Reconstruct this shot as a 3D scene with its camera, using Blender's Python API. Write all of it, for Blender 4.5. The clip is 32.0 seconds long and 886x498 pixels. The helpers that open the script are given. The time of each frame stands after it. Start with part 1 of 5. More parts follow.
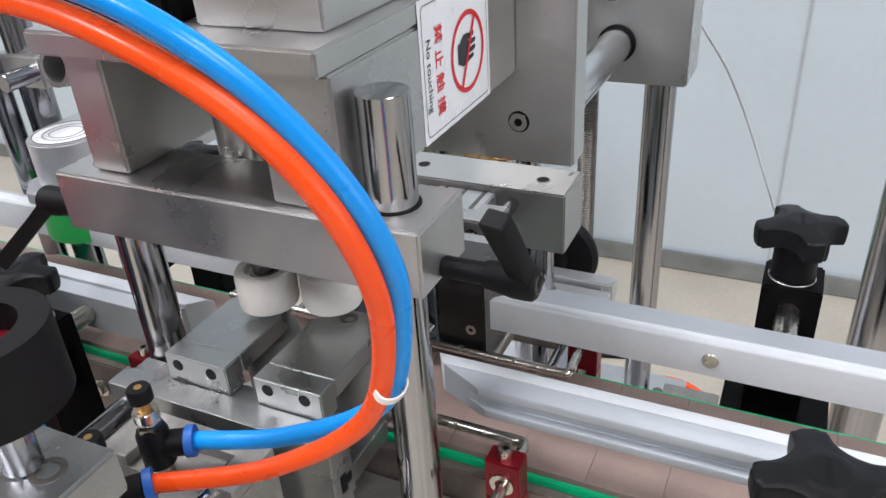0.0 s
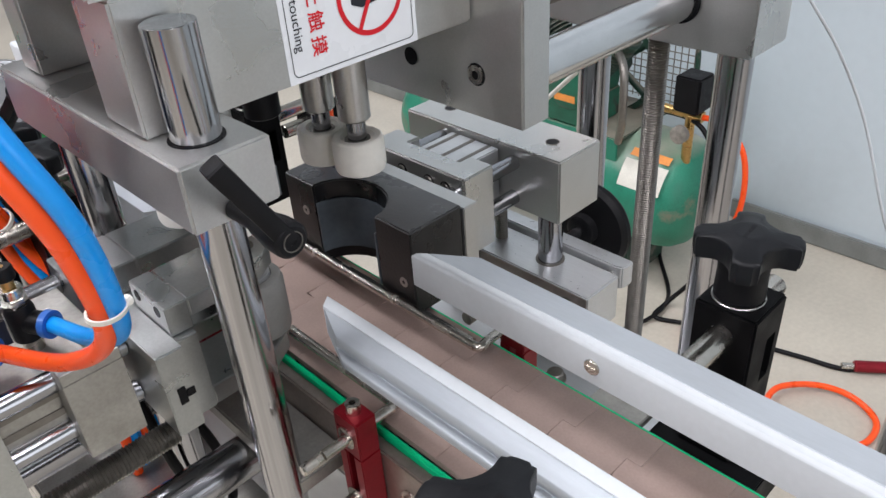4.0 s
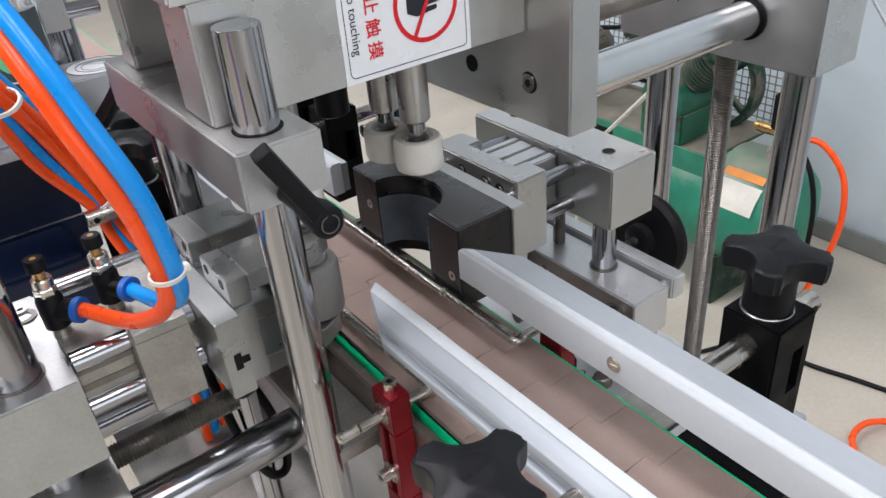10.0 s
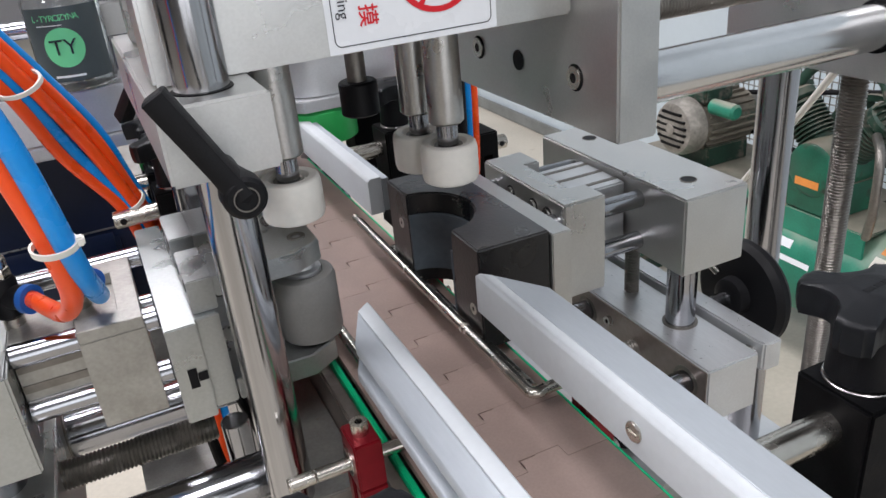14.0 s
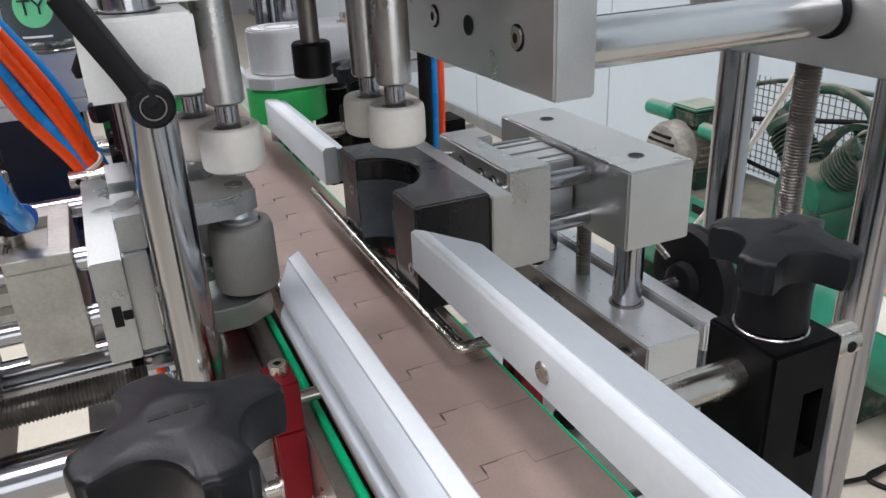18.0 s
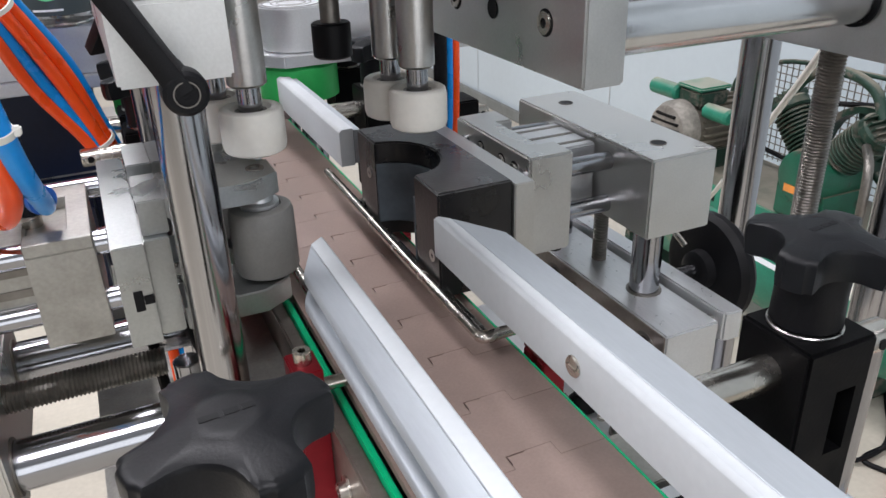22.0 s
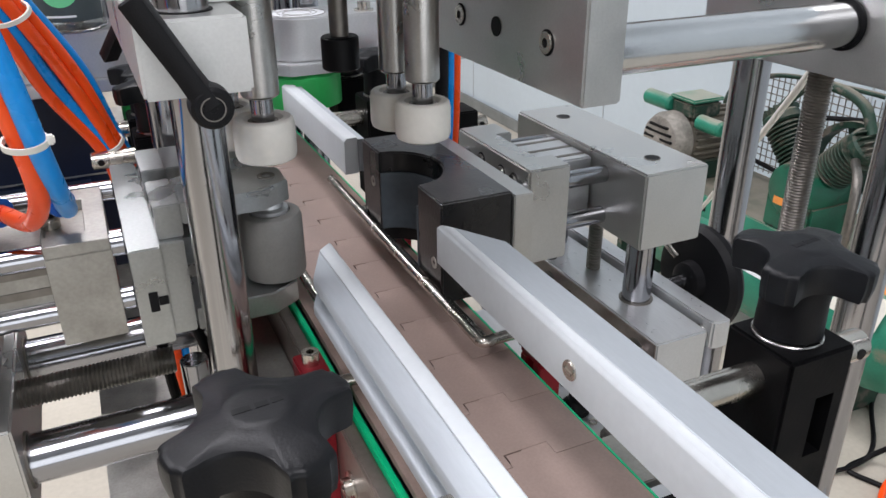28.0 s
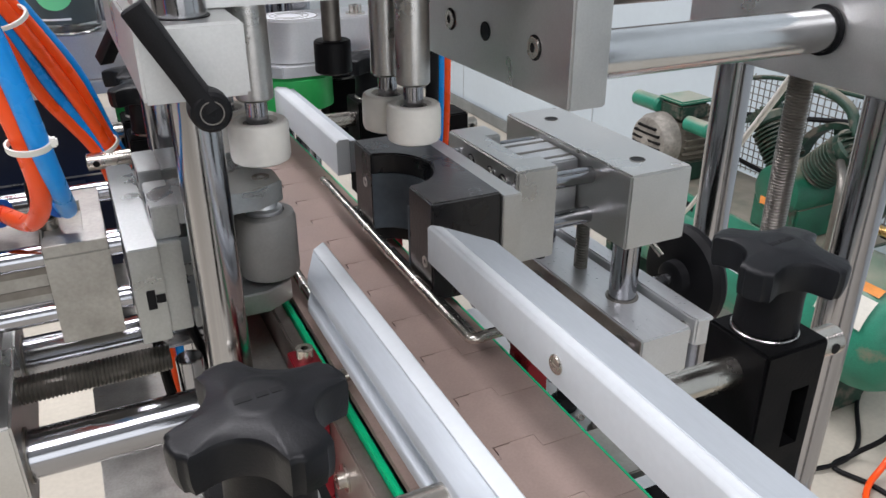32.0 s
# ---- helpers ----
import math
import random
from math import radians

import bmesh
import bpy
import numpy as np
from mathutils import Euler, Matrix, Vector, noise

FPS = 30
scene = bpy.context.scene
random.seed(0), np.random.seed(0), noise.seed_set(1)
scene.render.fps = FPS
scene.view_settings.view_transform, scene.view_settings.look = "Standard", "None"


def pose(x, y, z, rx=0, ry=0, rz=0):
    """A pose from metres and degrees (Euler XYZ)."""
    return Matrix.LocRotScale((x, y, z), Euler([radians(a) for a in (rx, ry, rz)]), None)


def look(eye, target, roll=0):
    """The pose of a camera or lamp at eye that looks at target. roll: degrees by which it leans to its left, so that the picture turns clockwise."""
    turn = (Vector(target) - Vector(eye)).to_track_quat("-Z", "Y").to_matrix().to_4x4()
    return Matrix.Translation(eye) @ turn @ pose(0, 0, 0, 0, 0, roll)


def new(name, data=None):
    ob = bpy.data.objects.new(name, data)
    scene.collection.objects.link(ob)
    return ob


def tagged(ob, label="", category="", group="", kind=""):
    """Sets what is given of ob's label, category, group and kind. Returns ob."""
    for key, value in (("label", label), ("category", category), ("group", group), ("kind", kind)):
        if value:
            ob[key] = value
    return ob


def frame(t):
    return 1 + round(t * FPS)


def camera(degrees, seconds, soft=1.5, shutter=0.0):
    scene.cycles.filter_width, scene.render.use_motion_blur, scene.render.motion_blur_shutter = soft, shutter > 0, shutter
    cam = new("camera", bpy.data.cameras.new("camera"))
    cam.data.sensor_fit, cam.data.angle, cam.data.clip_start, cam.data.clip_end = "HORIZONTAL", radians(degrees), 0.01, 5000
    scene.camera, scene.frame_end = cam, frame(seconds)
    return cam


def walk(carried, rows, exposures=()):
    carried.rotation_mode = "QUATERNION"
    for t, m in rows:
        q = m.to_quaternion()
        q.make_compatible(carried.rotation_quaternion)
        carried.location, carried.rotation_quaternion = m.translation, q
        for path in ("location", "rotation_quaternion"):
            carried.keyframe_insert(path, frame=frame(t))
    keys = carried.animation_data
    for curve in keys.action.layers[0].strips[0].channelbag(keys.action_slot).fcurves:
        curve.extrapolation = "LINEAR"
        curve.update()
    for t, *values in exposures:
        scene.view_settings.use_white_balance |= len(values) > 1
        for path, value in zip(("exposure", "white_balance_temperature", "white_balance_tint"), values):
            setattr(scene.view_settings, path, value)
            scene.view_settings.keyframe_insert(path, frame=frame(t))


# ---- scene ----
cam = camera(59.28, 32.0)
PATH = [
    (0, (-0.3211, -0.1369, 1.2007), (0.0674, 0.0585, 0.9540), -3.83),
    (0.5, (-0.3017, -0.1699, 1.1947), (0.0798, 0.0343, 0.9442), -5.18),
    (1, (-0.2766, -0.1946, 1.1921), (0.0931, 0.0227, 0.9351), -5.69),
    (1.5, (-0.2552, -0.1986, 1.1799), (0.0926, 0.0226, 0.8968), -6.98),
    (2, (-0.2284, -0.1680, 1.1690), (0.1232, 0.0269, 0.8717), -4.18),
    (2.5, (-0.2099, -0.1629, 1.1723), (0.1489, 0.0255, 0.8794), -2.73),
    (3, (-0.1950, -0.1992, 1.1861), (0.1327, 0.0518, 0.9039), -2.25),
    (3.5, (-0.1957, -0.2380, 1.1884), (0.1041, 0.0462, 0.9067), -4.08),
    (4, (-0.2103, -0.2675, 1.1915), (0.0734, 0.0410, 0.9189), -4.19),
    (4.5, (-0.2056, -0.2817, 1.1870), (0.0599, 0.0463, 0.9188), -6.26),
    (6.5, (-0.2012, -0.3290, 1.1857), (0.0258, 0.0225, 0.9120), -5.75),
    (7, (-0.2046, -0.3175, 1.1906), (0.0294, 0.0343, 0.9233), -5.26),
    (7.5, (-0.2086, -0.3159, 1.1949), (0.0285, 0.0404, 0.9363), -4.36),
    (8, (-0.2056, -0.3090, 1.1934), (0.0368, 0.0417, 0.9322), -4.37),
    (8.5, (-0.2027, -0.3090, 1.1976), (0.0444, 0.0413, 0.9401), -4.12),
    (9, (-0.2110, -0.3076, 1.1954), (0.0346, 0.0394, 0.9322), -3.91),
    (9.5, (-0.2096, -0.3060, 1.1951), (0.0314, 0.0419, 0.9289), -4.38),
    (10, (-0.2064, -0.3053, 1.1974), (0.0337, 0.0450, 0.9336), -5.01),
    (10.5, (-0.2011, -0.3054, 1.1986), (0.0402, 0.0435, 0.9340), -5.05),
    (11, (-0.1988, -0.3070, 1.1976), (0.0427, 0.0425, 0.9338), -5.24),
    (11.5, (-0.1974, -0.3078, 1.1968), (0.0442, 0.0403, 0.9314), -5.12),
    (12, (-0.1989, -0.3089, 1.1977), (0.0462, 0.0367, 0.9321), -5.10),
    (12.5, (-0.1992, -0.3143, 1.1990), (0.0431, 0.0324, 0.9325), -5.04),
    (13, (-0.1784, -0.3068, 1.1957), (0.0443, 0.0496, 0.9248), -5.76),
    (13.5, (-0.1463, -0.2858, 1.1778), (0.0554, 0.0906, 0.9178), -5.62),
    (14, (-0.1252, -0.2910, 1.1335), (0.0518, 0.1222, 0.9146), -5.52),
    (14.5, (-0.1061, -0.2973, 1.1031), (0.0760, 0.1208, 0.8981), -4.83),
    (16.5, (-0.1017, -0.3082, 1.0971), (0.0724, 0.1183, 0.9028), -3.48),
    (17, (-0.1084, -0.3084, 1.0999), (0.0691, 0.1134, 0.8984), -3.19),
    (17.5, (-0.1090, -0.3121, 1.1029), (0.0712, 0.1079, 0.9001), -2.86),
    (18, (-0.1059, -0.3144, 1.1018), (0.0764, 0.1036, 0.8968), -2.70),
    (18.5, (-0.1057, -0.3147, 1.1030), (0.0726, 0.1046, 0.8970), -2.52),
    (19, (-0.1074, -0.3194, 1.1033), (0.0666, 0.1020, 0.8979), -2.62),
    (19.5, (-0.1105, -0.3163, 1.1061), (0.0621, 0.1043, 0.8981), -2.37),
    (20, (-0.1053, -0.3195, 1.1026), (0.0689, 0.0956, 0.8851), -2.24),
    (20.5, (-0.1117, -0.3145, 1.1094), (0.0619, 0.0988, 0.8881), -1.38),
    (21, (-0.1160, -0.3127, 1.1117), (0.0591, 0.1030, 0.8960), -1.54),
    (21.5, (-0.1149, -0.3090, 1.1082), (0.0643, 0.1045, 0.8916), -1.80),
    (22, (-0.1150, -0.3044, 1.1063), (0.0661, 0.1066, 0.8866), -1.82),
    (22.5, (-0.1159, -0.3012, 1.1076), (0.0651, 0.1083, 0.8850), -1.40),
    (23, (-0.1147, -0.3029, 1.1095), (0.0645, 0.1076, 0.8873), -1.24),
    (23.5, (-0.1151, -0.3045, 1.1117), (0.0653, 0.1062, 0.8906), -1.05),
    (24, (-0.1151, -0.3091, 1.1121), (0.0645, 0.1027, 0.8926), -1.04),
    (24.5, (-0.1154, -0.3068, 1.1086), (0.0640, 0.1036, 0.8863), -1.24),
    (26.5, (-0.1140, -0.3131, 1.1119), (0.0650, 0.0987, 0.8921), -1.13),
    (27, (-0.1159, -0.3117, 1.1138), (0.0648, 0.1006, 0.8962), -1.10),
    (27.5, (-0.1230, -0.3135, 1.1142), (0.0607, 0.0983, 0.8981), -0.78),
    (28, (-0.1255, -0.3151, 1.1148), (0.0611, 0.0948, 0.8978), -0.52),
    (28.5, (-0.1225, -0.3136, 1.1142), (0.0642, 0.0960, 0.8964), -0.50),
    (29, (-0.1218, -0.3171, 1.1143), (0.0645, 0.0930, 0.8973), -0.74),
    (29.5, (-0.1251, -0.3231, 1.1167), (0.0612, 0.0867, 0.8991), -0.61),
    (30, (-0.1256, -0.3243, 1.1175), (0.0621, 0.0849, 0.9000), -0.79),
    (30.5, (-0.1270, -0.3232, 1.1162), (0.0604, 0.0863, 0.8989), -0.74),
    (31, (-0.1322, -0.3237, 1.1182), (0.0568, 0.0852, 0.9013), -0.48),
    (31.5, (-0.1318, -0.3258, 1.1182), (0.0583, 0.0827, 0.9016), -0.38),
    (32, (-0.1296, -0.3237, 1.1187), (0.0627, 0.0837, 0.9019), -0.23),
]
walk(cam, [(t, look(eye, target, roll)) for t, eye, target, roll in PATH])

# ---- place ----

# ---- light ----
world = bpy.data.worlds.new("world")
scene.world = world
world.use_nodes = True
world.node_tree.nodes["Background"].inputs[0].default_value = (0.75, 0.82, 0.9, 1)
world.node_tree.nodes["Background"].inputs[1].default_value = 0.25
LAMP_W = 65.0
DOOR_W = 82.0
LAMPS = [(-2.6, -1.6, 1.0), (-2.6, 1.4, 1.6), (-0.3, -1.6, 0.8), (-0.3, 1.4, 1.0), (-0.3, 4.4, 0.8), (-2.6, 4.4, 0.9)]


# ---- materials ----
def mat(name, color, rough=0.5, metal=0.0, var=0.08, scale=40.0, bump=0.05, bscale=300.0, stretch=(1, 1, 1), rvar=0.1,
        dust=None, coat=0.0, spots=None, spot_amount=0.0, spot_scale=20.0, trans=0.0, ior=1.45, sss=0.0, random=0.0, spec=0.5):
    """A procedural surface: base colour varied at two scales, roughness variation, fine relief."""
    m = bpy.data.materials.new(name)
    m.use_nodes = True
    nt = m.node_tree
    n, l = nt.nodes, nt.links
    b = n["Principled BSDF"]
    b.inputs["Metallic"].default_value = metal
    b.inputs["IOR"].default_value = ior
    b.inputs["Specular IOR Level"].default_value = spec
    b.inputs["Transmission Weight"].default_value = trans
    b.inputs["Coat Weight"].default_value = coat
    b.inputs["Subsurface Weight"].default_value = sss
    if sss:
        b.inputs["Subsurface Radius"].default_value = (0.004, 0.004, 0.004)
    tc = n.new("ShaderNodeTexCoord")
    mp = n.new("ShaderNodeMapping")
    mp.inputs["Scale"].default_value = stretch
    l.new(tc.outputs["Object"], mp.inputs["Vector"])
    big = n.new("ShaderNodeTexNoise")
    big.inputs["Scale"].default_value = scale
    big.inputs["Detail"].default_value = 5
    l.new(mp.outputs[0], big.inputs["Vector"])
    fine = n.new("ShaderNodeTexNoise")
    fine.inputs["Scale"].default_value = bscale
    fine.inputs["Detail"].default_value = 4
    l.new(mp.outputs[0], fine.inputs["Vector"])
    ramp = n.new("ShaderNodeMapRange")
    ramp.inputs["From Min"].default_value, ramp.inputs["From Max"].default_value = 0.3, 0.7
    ramp.inputs["To Min"].default_value, ramp.inputs["To Max"].default_value = 1 - var, 1 + var
    l.new(big.outputs["Fac"], ramp.inputs["Value"])
    ramp2 = n.new("ShaderNodeMapRange")
    ramp2.inputs["From Min"].default_value, ramp2.inputs["From Max"].default_value = 0.3, 0.7
    ramp2.inputs["To Min"].default_value, ramp2.inputs["To Max"].default_value = 1 - var * 0.5, 1 + var * 0.5
    l.new(fine.outputs["Fac"], ramp2.inputs["Value"])
    mul = n.new("ShaderNodeMath")
    mul.operation = "MULTIPLY"
    l.new(ramp.outputs[0], mul.inputs[0])
    l.new(ramp2.outputs[0], mul.inputs[1])
    last = mul.outputs[0]
    if random:
        oi = n.new("ShaderNodeObjectInfo")
        rr = n.new("ShaderNodeMapRange")
        rr.inputs["To Min"].default_value, rr.inputs["To Max"].default_value = 1 - random, 1 + random
        l.new(oi.outputs["Random"], rr.inputs["Value"])
        m2 = n.new("ShaderNodeMath")
        m2.operation = "MULTIPLY"
        l.new(last, m2.inputs[0])
        l.new(rr.outputs[0], m2.inputs[1])
        last = m2.outputs[0]
    col = n.new("ShaderNodeVectorMath")
    col.operation = "SCALE"
    col.inputs[0].default_value = color
    l.new(last, col.inputs["Scale"])
    out = col.outputs[0]
    if spots:
        sp = n.new("ShaderNodeTexNoise")
        sp.inputs["Scale"].default_value = spot_scale
        sp.inputs["Detail"].default_value = 6
        sp.inputs["Roughness"].default_value = 0.65
        l.new(tc.outputs["Object"], sp.inputs["Vector"])
        sr = n.new("ShaderNodeMapRange")
        sr.inputs["From Min"].default_value = 0.72 - spot_amount * 0.4
        sr.inputs["From Max"].default_value = 0.80 - spot_amount * 0.4
        l.new(sp.outputs["Fac"], sr.inputs["Value"])
        mix = n.new("ShaderNodeMix")
        mix.data_type = "RGBA"
        l.new(sr.outputs[0], mix.inputs["Factor"])
        l.new(out, mix.inputs["A"])
        mix.inputs["B"].default_value = (*spots, 1)
        out = mix.outputs["Result"]
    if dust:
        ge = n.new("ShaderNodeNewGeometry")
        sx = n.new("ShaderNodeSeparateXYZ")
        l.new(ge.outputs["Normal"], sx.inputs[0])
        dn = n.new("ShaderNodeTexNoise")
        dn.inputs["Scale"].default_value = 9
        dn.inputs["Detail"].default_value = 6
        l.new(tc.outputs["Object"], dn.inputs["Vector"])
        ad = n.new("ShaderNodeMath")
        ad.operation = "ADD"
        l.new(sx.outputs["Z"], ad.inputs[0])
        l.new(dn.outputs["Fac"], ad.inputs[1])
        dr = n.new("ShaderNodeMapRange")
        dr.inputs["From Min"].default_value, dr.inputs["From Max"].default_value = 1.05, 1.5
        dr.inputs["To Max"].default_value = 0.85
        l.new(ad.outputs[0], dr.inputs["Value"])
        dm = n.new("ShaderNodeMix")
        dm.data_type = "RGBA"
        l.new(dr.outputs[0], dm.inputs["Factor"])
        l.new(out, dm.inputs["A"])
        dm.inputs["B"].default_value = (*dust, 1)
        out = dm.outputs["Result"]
    l.new(out, b.inputs["Base Color"])
    rg = n.new("ShaderNodeMapRange")
    rg.inputs["From Min"].default_value, rg.inputs["From Max"].default_value = 0.3, 0.7
    rg.inputs["To Min"].default_value, rg.inputs["To Max"].default_value = max(rough - rvar * rough * 2, 0.02), min(rough + rvar * rough * 2, 1)
    l.new(big.outputs["Fac"], rg.inputs["Value"])
    l.new(rg.outputs[0], b.inputs["Roughness"])
    if bump:
        bp = n.new("ShaderNodeBump")
        bp.inputs["Strength"].default_value = bump
        bp.inputs["Distance"].default_value = 0.001
        l.new(fine.outputs["Fac"], bp.inputs["Height"])
        l.new(bp.outputs[0], b.inputs["Normal"])
    return m


ALU = mat("satin_aluminium", (0.575, 0.575, 0.56), 0.35, 0.92, var=0.07, scale=25, bump=0.06, bscale=900, rvar=0.15)
# ALU darkened for the near slide: its shade is put into the base colour
ALU_SHADED = mat("shaded_aluminium", (0.435, 0.452, 0.448), 0.33, 0.95, var=0.10, scale=35, bump=0.07, bscale=700, rvar=0.18, spots=(0.36, 0.36, 0.34), spot_amount=0.06, spot_scale=60)
ALU_BRIGHT = mat("bright_aluminium", (0.64, 0.65, 0.66), 0.38, 0.8, var=0.07, scale=30, bump=0.05, bscale=700, stretch=(1, 0.15, 1))
ALU_DULL = mat("stained_aluminium", (0.375, 0.367, 0.34), 0.42, 0.8, var=0.16, scale=60, bump=0.08, bscale=500, spots=(0.3, 0.27, 0.22), spot_amount=0.12, spot_scale=90)
CHROME = mat("polished_steel", (0.355, 0.36, 0.38), 0.15, 1.0, var=0.02, scale=60, bump=0.008, bscale=900, rvar=0.02)
# lengthwise streaks and low base colour imitate dark and light reflections
STREAKED = mat("streaked_steel", (0.40, 0.40, 0.41), 0.15, 1.0, var=0.16, scale=260, bump=0.03, bscale=500, stretch=(1, 1, 0.015), rvar=0.12)
RUSTED = mat("polished_steel_with_rust", (0.62, 0.63, 0.64), 0.2, 1.0, var=0.05, scale=60, bump=0.02, bscale=600, spots=(0.28, 0.13, 0.03), spot_amount=0.12, spot_scale=45)
STEEL = mat("brushed_steel", (0.50, 0.49, 0.47), 0.3, 1.0, var=0.1, scale=60, bump=0.06, bscale=700)
THREAD = mat("dark_oiled_steel", (0.22, 0.205, 0.185), 0.45, 0.9, var=0.15, scale=120, bump=0.05)
NICKEL = mat("nickel", (0.55, 0.52, 0.47), 0.25, 1.0, var=0.1, scale=100, bump=0.04)
RAIL = mat("rail_aluminium", (0.425, 0.46, 0.49), 0.55, 0.30, var=0.05, scale=30, bump=0.05, bscale=700, stretch=(1, 0.15, 1))
BLACK = mat("black_plastic", (0.0055, 0.0055, 0.0065), 0.5, var=0.2, scale=60, bump=0.12, bscale=1500, spec=0.22)
KNOB = mat("black_knob_plastic", (0.0062, 0.0068, 0.0082), 0.42, var=0.25, scale=40, bump=0.08, bscale=1200, spec=0.27, spots=(0.018, 0.019, 0.021), spot_amount=0.1, spot_scale=60)
BLACK_BLOCK = mat("black_nylon", (0.0045, 0.0045, 0.0050), 0.5, var=0.25, scale=60, bump=0.10, bscale=900, spec=0.10)
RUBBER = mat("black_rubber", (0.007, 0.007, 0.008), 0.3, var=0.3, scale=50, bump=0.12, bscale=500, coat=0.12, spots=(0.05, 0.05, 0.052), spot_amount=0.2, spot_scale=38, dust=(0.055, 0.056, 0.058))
FOAM = mat("grey_blue_liner", (0.085, 0.105, 0.125), 0.55, var=0.15, scale=60, bump=0.1)
POM = mat("white_plastic", (0.57, 0.60, 0.62), 0.5, var=0.04, scale=30, bump=0.04, sss=0.1)
SILICONE = mat("milky_silicone", (0.80, 0.775, 0.71), 0.4, var=0.05, scale=60, bump=0.05, sss=0.2)
GREY_ROLLER = mat("grey_rubber", (0.20, 0.197, 0.187), 0.5, var=0.08, scale=70, bump=0.1, bscale=700, spots=(0.12, 0.1, 0.08), spot_amount=0.05, spot_scale=120)
CHAIN = mat("brown_acetal", (0.37, 0.275, 0.24), 0.4, var=0.10, scale=35, bump=0.05, bscale=700, random=0.03, spots=(0.29, 0.21, 0.18), spot_amount=0.14, spot_scale=30)
CHANNEL = mat("dull_brown_steel", (0.30, 0.255, 0.23), 0.38, 0.8, var=0.15, scale=40, bump=0.06)
LEAD = mat("oiled_steel_thread", (0.21, 0.195, 0.175), 0.38, 0.95, var=0.15, scale=120, bump=0.05)
GREEN_STRIP = mat("green_wear_plastic", (0.0, 0.60, 0.26), 0.4, var=0.08, scale=60)
RED = mat("red_anodised", (0.22, 0.008, 0.016), 0.33, 0.5, var=0.1, scale=60, bump=0.05)
ORANGE = mat("orange_polyurethane", (1.0, 0.095, 0.010), 0.3, var=0.03, scale=40, bump=0.02, sss=0.3)
BLUE = mat("blue_polyurethane", (0.005, 0.29, 0.80), 0.28, var=0.04, scale=40, bump=0.02, sss=0.1)
BLUE_RING = mat("blue_release_ring", (0.02, 0.12, 0.45), 0.4)
BRASS = mat("brass", (0.55, 0.36, 0.14), 0.3, 1.0, var=0.1, scale=100)
# grey of the unseen walls, chosen for what the metal reflects
WALL_DARK = mat("unseen_wall_grey", (0.30, 0.30, 0.31), 0.6, var=0.1, scale=1.5)
WALL = mat("wall_panel_paint", (0.555, 0.63, 0.672), 0.45, var=0.03, scale=3, bump=0.02, bscale=40, spots=(0.52, 0.55, 0.56), spot_amount=0.06, spot_scale=2.5)
JOINT = mat("panel_joint_sealant", (0.47, 0.50, 0.52), 0.5, var=0.05)
SKIRT = mat("grey_skirting", (0.20, 0.21, 0.20), 0.6, var=0.2, scale=12, spots=(0.35, 0.30, 0.22), spot_amount=0.12, spot_scale=9)
FLOOR = mat("concrete_floor", (0.50, 0.46, 0.385), 0.55, var=0.10, scale=4, bump=0.15, bscale=90, spots=(0.36, 0.32, 0.26), spot_amount=0.16, spot_scale=5)
CEIL = mat("ceiling_paint", (0.42, 0.43, 0.45), 0.7, var=0.03, scale=2)
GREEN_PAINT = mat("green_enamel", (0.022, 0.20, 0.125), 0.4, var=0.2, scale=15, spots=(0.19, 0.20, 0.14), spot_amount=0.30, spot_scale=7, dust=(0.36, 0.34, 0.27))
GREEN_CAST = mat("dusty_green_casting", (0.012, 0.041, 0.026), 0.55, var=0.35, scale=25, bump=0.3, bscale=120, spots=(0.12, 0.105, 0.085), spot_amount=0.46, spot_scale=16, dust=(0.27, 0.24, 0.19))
NAVY = mat("navy_plastic", (0.004, 0.010, 0.034), 0.4, var=0.2, scale=12)
PAPER = mat("sign_vinyl", (0.78, 0.80, 0.82), 0.3, var=0.02, scale=30, bump=0.01)
INK_RED = mat("red_ink", (0.65, 0.01, 0.02), 0.35)
INK_BLACK = mat("black_ink", (0.015, 0.017, 0.025), 0.35)
LABEL = mat("paper_label", (0.70, 0.68, 0.60), 0.6, var=0.1, scale=20, spots=(0.5, 0.42, 0.3), spot_amount=0.1, spot_scale=12)
GLASS = mat("clear_glass", (0.95, 0.97, 0.97), 0.03, trans=1.0, var=0.0, bump=0.0)
GREEN_WHEEL = mat("green_wheel_plastic", (0.03, 0.42, 0.10), 0.45, var=0.06, scale=30)
LABEL_DARK = mat("dark_label", (0.055, 0.07, 0.075), 0.35, var=0.05, scale=30)
MINT = mat("mint_ink", (0.16, 0.62, 0.30), 0.4, var=0.03)
ORANGE_INK = mat("orange_label_ink", (0.75, 0.28, 0.06), 0.5, var=0.1)
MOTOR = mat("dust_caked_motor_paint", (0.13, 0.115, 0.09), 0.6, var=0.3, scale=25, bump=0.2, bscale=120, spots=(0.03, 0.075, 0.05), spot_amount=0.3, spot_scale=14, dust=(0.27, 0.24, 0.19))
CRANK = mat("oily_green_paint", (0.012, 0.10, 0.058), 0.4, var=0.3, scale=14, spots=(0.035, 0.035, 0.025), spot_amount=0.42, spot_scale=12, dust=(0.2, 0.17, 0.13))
# polished steel with dark reflections painted in as low base and lengthwise bands
COLUMN = mat("dark_banded_steel", (0.38, 0.375, 0.39), 0.18, 1.0, var=0.10, scale=220, bump=0.01, bscale=600, stretch=(1, 1, 0.015), rvar=0.05)
